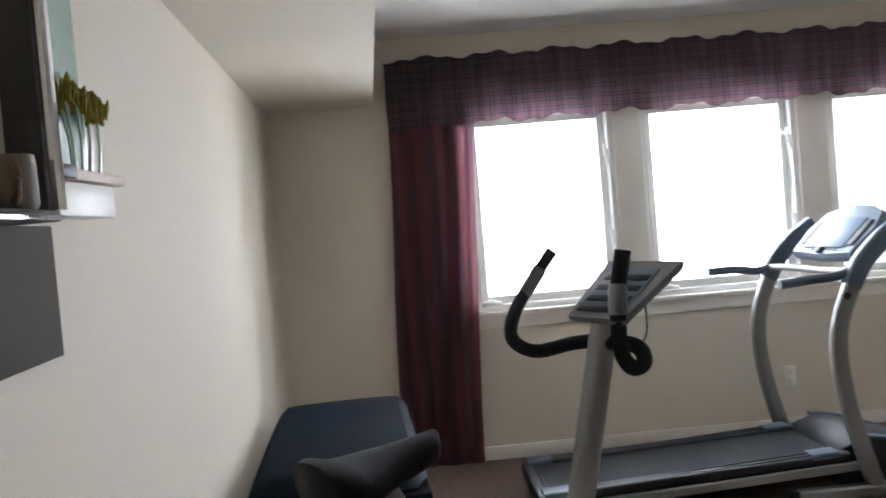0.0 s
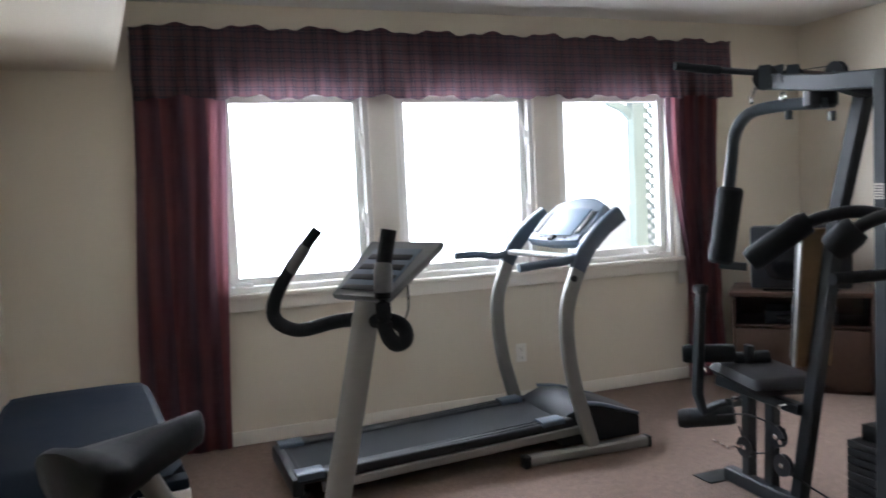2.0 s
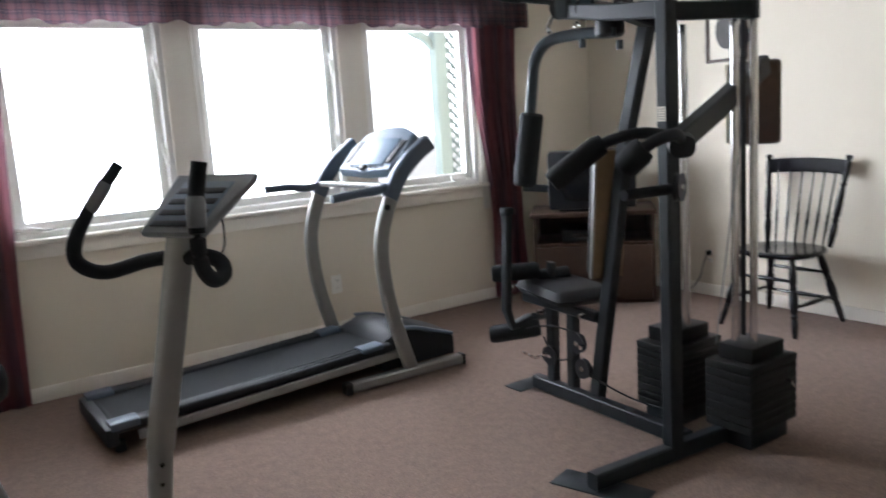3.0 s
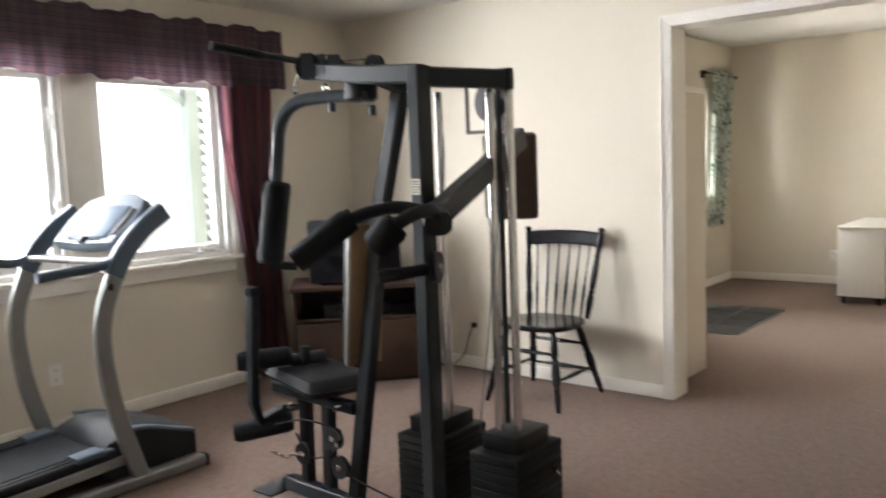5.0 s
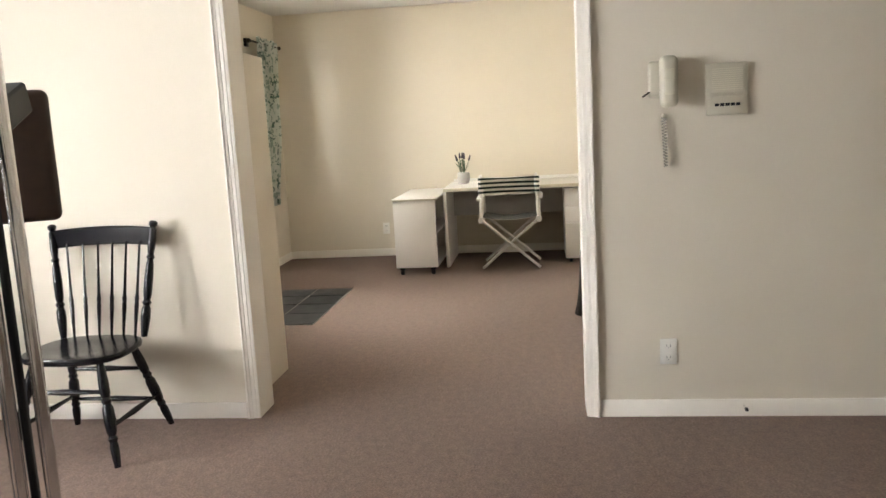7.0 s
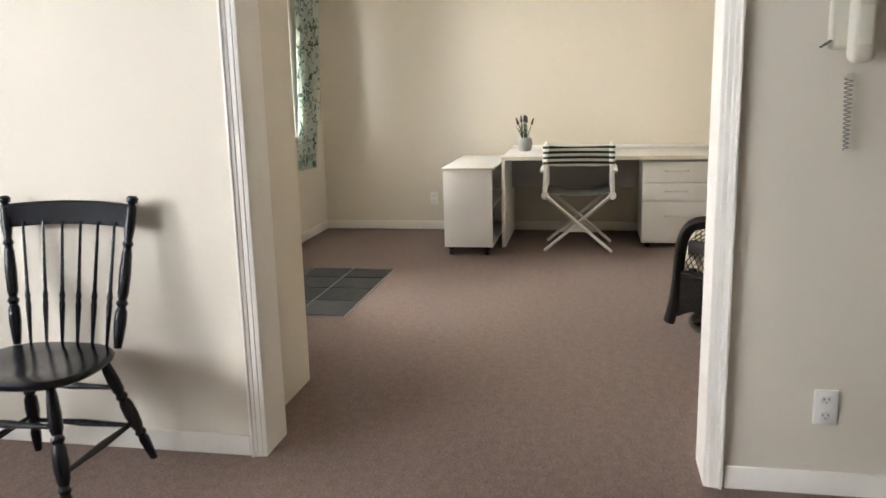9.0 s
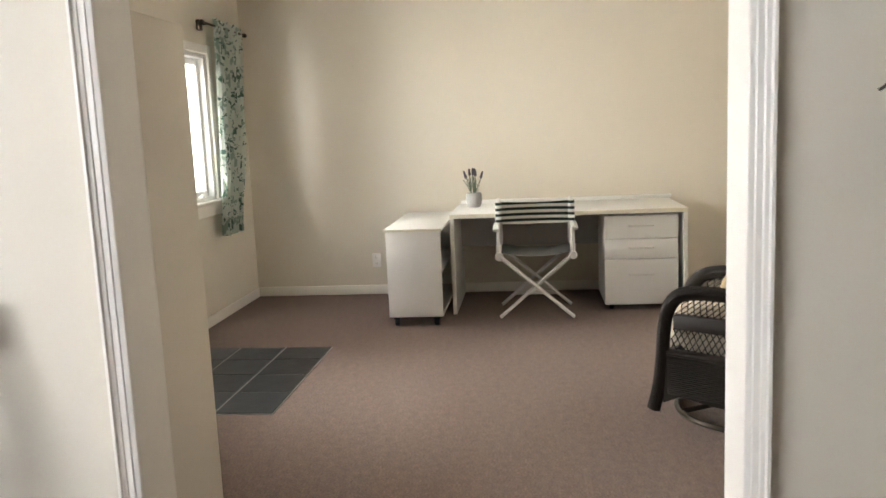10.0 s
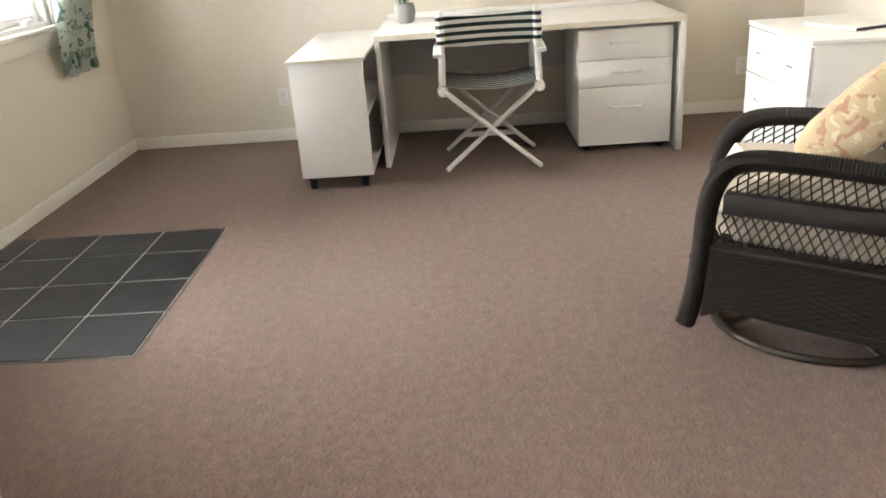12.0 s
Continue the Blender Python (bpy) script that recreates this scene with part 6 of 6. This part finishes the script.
def wicker_chair():
    t = thing("wicker_glider_chair", (5.86, 0.43, 0), 0, "dark brown wicker swivel glider with beige cushions", "armchair")
    yn, yf = 0.80, 0.06          # outer faces of the two sides

    def fold(bm):
        """Draws the far side in towards the front."""
        for v in bm.verts:
            k = max(0.0, v.co.x - 5.34) * max(0.0, 0.43 - v.co.y) / 0.37
            v.co.y += 0.2 * k
            v.co.x += 0.17 * k
        return bm
    front = [(6.185, 0.045), (6.160, 0.15), (6.142, 0.30), (6.135, 0.42), (6.115, 0.515), (6.07, 0.578), (5.99, 0.602), (5.85, 0.605), (5.65, 0.600), (5.45, 0.615), (5.33, 0.63)]
    for y, s in ((yn, 1), (yf, -1)):
        yc = y - s * 0.045
        pts = smooth_path([(x, yc, z) for x, z in front], 5)
        side = part("arm_frame", fold(sweep(bmesh.new(), pts, rect_profile(0.058, 0.048, 0.022), up=(0, 1, 0))), WICKER, t, "rolled woven arm")
        # wrapped canes round the arm
        bm = bmesh.new()
        for i in range(0, len(pts) - 1):
            for f in (0.0, 0.25, 0.5, 0.75):
                p, q = pts[i], pts[i + 1]
                c = p.lerp(q, f)
                d = (q - p).normalized()
                nrm = Vector((0, s, 0)).cross(d)
                loop = [c + Vector((0, 1, 0)) * 0.0245 * math.cos(a) + nrm * 0.0295 * math.sin(a) for a in [2 * math.pi * k / 8 for k in range(8)]]
                tube(loop, 0.0042, 4, bm, closed=True)
        tagged(part("cane_wrap", fold(bm), WICKER, side), kind="stuff")
        # side bands and solid lower panel
        part("side_band", fold(box(5.34, 6.085, yc - 0.022, yc + 0.022, 0.432, 0.500, 0.010)), WICKER, t)
        part("side_band", fold(box(5.34, 6.11, yc - 0.022, yc + 0.022, 0.308, 0.336, 0.010)), WICKER, t)
        bm = bmesh.new()
        lo = [(5.34, 0.13), (5.45, 0.115), (5.65, 0.105), (5.9, 0.11), (6.05, 0.125), (6.13, 0.085)]
        hi = 0.310
        v0 = [[bm.verts.new((x, yc + w, z)) for x, z in lo] for w in (-0.018, 0.018)]
        v1 = [[bm.verts.new((min(x, 6.115), yc + w, hi)) for x, z in lo] for w in (-0.018, 0.018)]
        for i in range(len(lo) - 1):
            for a, b in ((v0[0], v1[0]), (v0[1], v1[1])):
                bm.faces.new((a[i], a[i + 1], b[i + 1], b[i]))
            bm.faces.new((v0[0][i], v0[0][i + 1], v0[1][i + 1], v0[1][i]))
            bm.faces.new((v1[0][i], v1[0][i + 1], v1[1][i + 1], v1[1][i]))
        for k in (0, -1):
            bm.faces.new((v0[0][k], v0[1][k], v1[1][k], v1[0][k]))
        low = part("side_panel", fold(bm), WICKER, t, "close-woven wicker side", smooth=0)
        bm = bmesh.new()
        for i in range(18):
            z = 0.135 + i * 0.0095
            tube([(5.35 + 0.004 * (j % 2), yc + s * (0.0185 + 0.003 * ((i + j) % 2)), z) for j in range(1)] + [(5.35 + 0.76 * j / 26, yc + s * (0.0185 + 0.004 * ((i + j) % 2)), z) for j in range(27)], 0.0042, 4, bm)
        tagged(part("woven_cane", fold(bm), WICKER, low), kind="stuff")
        tagged(part("cane_lattice", fold(lattice(bmesh.new(), ((5.35, yc, 0.336), (6.105, yc, 0.336), (6.09, yc, 0.433), (5.35, yc, 0.433)), 26, 2, 0.0027)), WICKER, t), kind="stuff")
        tagged(part("cane_lattice", fold(lattice(bmesh.new(), ((5.35, yc, 0.500), (6.08, yc, 0.500), (6.02, yc, 0.588), (5.35, yc, 0.598)), 25, 2, 0.0027)), WICKER, t), kind="stuff")
        part("band_edge", fold(tube([(5.34, yc + s * 0.02, 0.322), (6.11, yc + s * 0.02, 0.322)], 0.013, 8)), WICKER, t)
    # front apron, seat deck, back
    part("front_apron", fold(box(6.07, 6.11, yf + 0.09, yn - 0.09, 0.11, 0.34, 0.012)), WICKER, t)
    part("seat_deck", fold(box(5.36, 6.07, yf + 0.07, yn - 0.07, 0.26, 0.305, 0.008)), WICKER, t)
    m = Matrix.Translation((5.38, 0.43, 0.29)) @ Matrix.Rotation(radians(-16), 4, "Y")
    part("backrest", box(-0.035, 0.02, -0.33, 0.33, 0.0, 0.66, 0.025, m=m), WICKER, t)
    bm = tube([m @ Vector(p) for p in smooth_path([(-0.01, -0.35, 0.0), (-0.01, -0.36, 0.45), (-0.01, -0.25, 0.66), (-0.01, 0.0, 0.71), (-0.01, 0.25, 0.66), (-0.01, 0.36, 0.45), (-0.01, 0.35, 0.0)], 6)], 0.035, 10)
    part("back_frame", bm, WICKER, t)
    # swivel ring
    bm = tube([(5.86 + 0.33 * math.cos(a), 0.43 + 0.33 * math.sin(a), 0.014) for a in [2 * math.pi * i / 48 for i in range(48)]], 0.014, 8, closed=True)
    part("swivel_ring", bm, BRONZE, t, "dark steel swivel ring")
    bm = bmesh.new()
    disc((5.86, 0.43, 0.10), (0, 0, 1), 0.06, 0.17, 16, bm, 0.01)
    for a in (45, 135, 225, 315):
        d = Vector((math.cos(radians(a)), math.sin(radians(a)), 0))
        tube([Vector((5.86, 0.43, 0.06)) + d * 0.05, Vector((5.86, 0.43, 0.018)) + d * 0.33], 0.012, 8, bm)
    B(bm, 5.6, 6.04, 0.22, 0.27, 0.15, 0.26, 0.006)
    B(bm, 5.6, 6.04, 0.59, 0.64, 0.15, 0.26, 0.006)
    part("glider_base", bm, BRONZE, t)
    c1 = thing("seat_cushion", (5.86, 0.43, 0.30), 0, "thick beige seat cushion on the wicker chair", "cushion")
    part("pad", fold(cushion(bmesh.new(), 5.46, 6.175, yf + 0.070, yn - 0.070, 0.306, 0.535, puff=0.12, n=14)), CUSHION, c1)
    c2 = thing("back_cushion", (5.86, 0.43, 0.45), 0, "beige back cushion leaning on the wicker backrest", "cushion")
    part("pad", cushion(bmesh.new(), -0.07, 0.07, -0.30, 0.30, 0.0, 0.50, puff=0.2, n=12, m=Matrix.Translation((5.475, 0.43, 0.535)) @ Matrix.Rotation(radians(-14), 4, "Y")), CUSHION, c2)
    c3 = thing("throw_pillow", (5.86, 0.43, 0.45), 0, "beige and rust floral throw pillow leaning in the chair", "pillow")
    part("pillow", cushion(bmesh.new(), -0.09, 0.09, -0.26, 0.26, -0.24, 0.26, puff=0.42, n=14, m=Matrix.Translation((5.77, 0.42, 0.70)) @ Matrix.Rotation(radians(-46), 4, "Y") @ Matrix.Rotation(radians(12), 4, "X")), FLORAL, c3)
    for ob, z in ((t, 0), (c1, 0.30), (c2, 0.45), (c3, 0.45)):
        ob.matrix_basis = pose(6.33, 0.33, z, 0, 0, 55)


wicker_chair()

# ---- outside the windows ----
lat = thing("porch_trellis", (4.15, 6.1, -0.35), 0, "pale painted porch post with a lattice screen", "trellis")
part("post", box(3.975, 4.095, 6.05, 6.15, -0.36, 2.6, 0.006), PORCH, lat)
bm = bmesh.new()
for k in range(-8, 34):
    for s in (1, -1):
        z = -0.3 + k * 0.085
        a, b = Vector((4.10, 6.10 + 0.006 * s, z)), Vector((4.24, 6.10 + 0.006 * s, z + s * 0.14))
        if -0.35 < min(a.z, b.z) and max(a.z, b.z) < 2.55:
            bar([a, b], 0.008, 0.032, bm, 0.001, up=(0, 1, 0))
tagged(part("lattice", bm, PORCH, lat), kind="stuff")
part("rail", box(4.24, 4.27, 6.08, 6.12, -0.36, 2.6, 0.004), PORCH, lat)
bm = bar(smooth_path([(3.99, 6.10, 1.90), (3.90, 6.10, 1.98), (3.78, 6.10, 2.03), (3.70, 6.10, 2.12)], 5), 0.05, 0.06)
part("corner_brace", bm, PORCH, lat)

# ---- slate tiles, one by one ----
bm = box(-0.1475, 0.1475, -0.1475, 0.1475, 0, 0.0070, 0.0025, seg=1)
bmesh.ops.recalc_face_normals(bm, faces=bm.faces[:])
tile_mesh = bpy.data.meshes.new("slate_tile")
bm.to_mesh(tile_mesh)
bm.free()
tile_mesh.materials.append(SLATE)
half = box(-0.1475, 0.1475, -0.060, 0.060, 0, 0.0075, 0.0025, seg=1)
bmesh.ops.recalc_face_normals(half, faces=half.faces[:])
half_mesh = bpy.data.meshes.new("slate_tile_cut")
half.to_mesh(half_mesh)
half.free()
half_mesh.materials.append(SLATE)
rnd = random.Random(6)
for i in range(4):
    for j in range(4):
        y = TY0 + 0.1525 + j * 0.305
        ob = new("tile", tile_mesh if j < 3 else half_mesh)
        if j == 3:
            y = TY0 + 3 * 0.305 + 0.063
        ob.parent = entry
        cut = (1.085, 1.0, 1.0, 0.915)[i]
        ob.matrix_basis = Matrix.Translation(((0.1655, 0.4835, 0.7885, 1.0800)[i], y - TY0, 0.0005 + rnd.uniform(-0.0006, 0.0006))) @ Matrix.Diagonal((cut, 1, 1, 1))
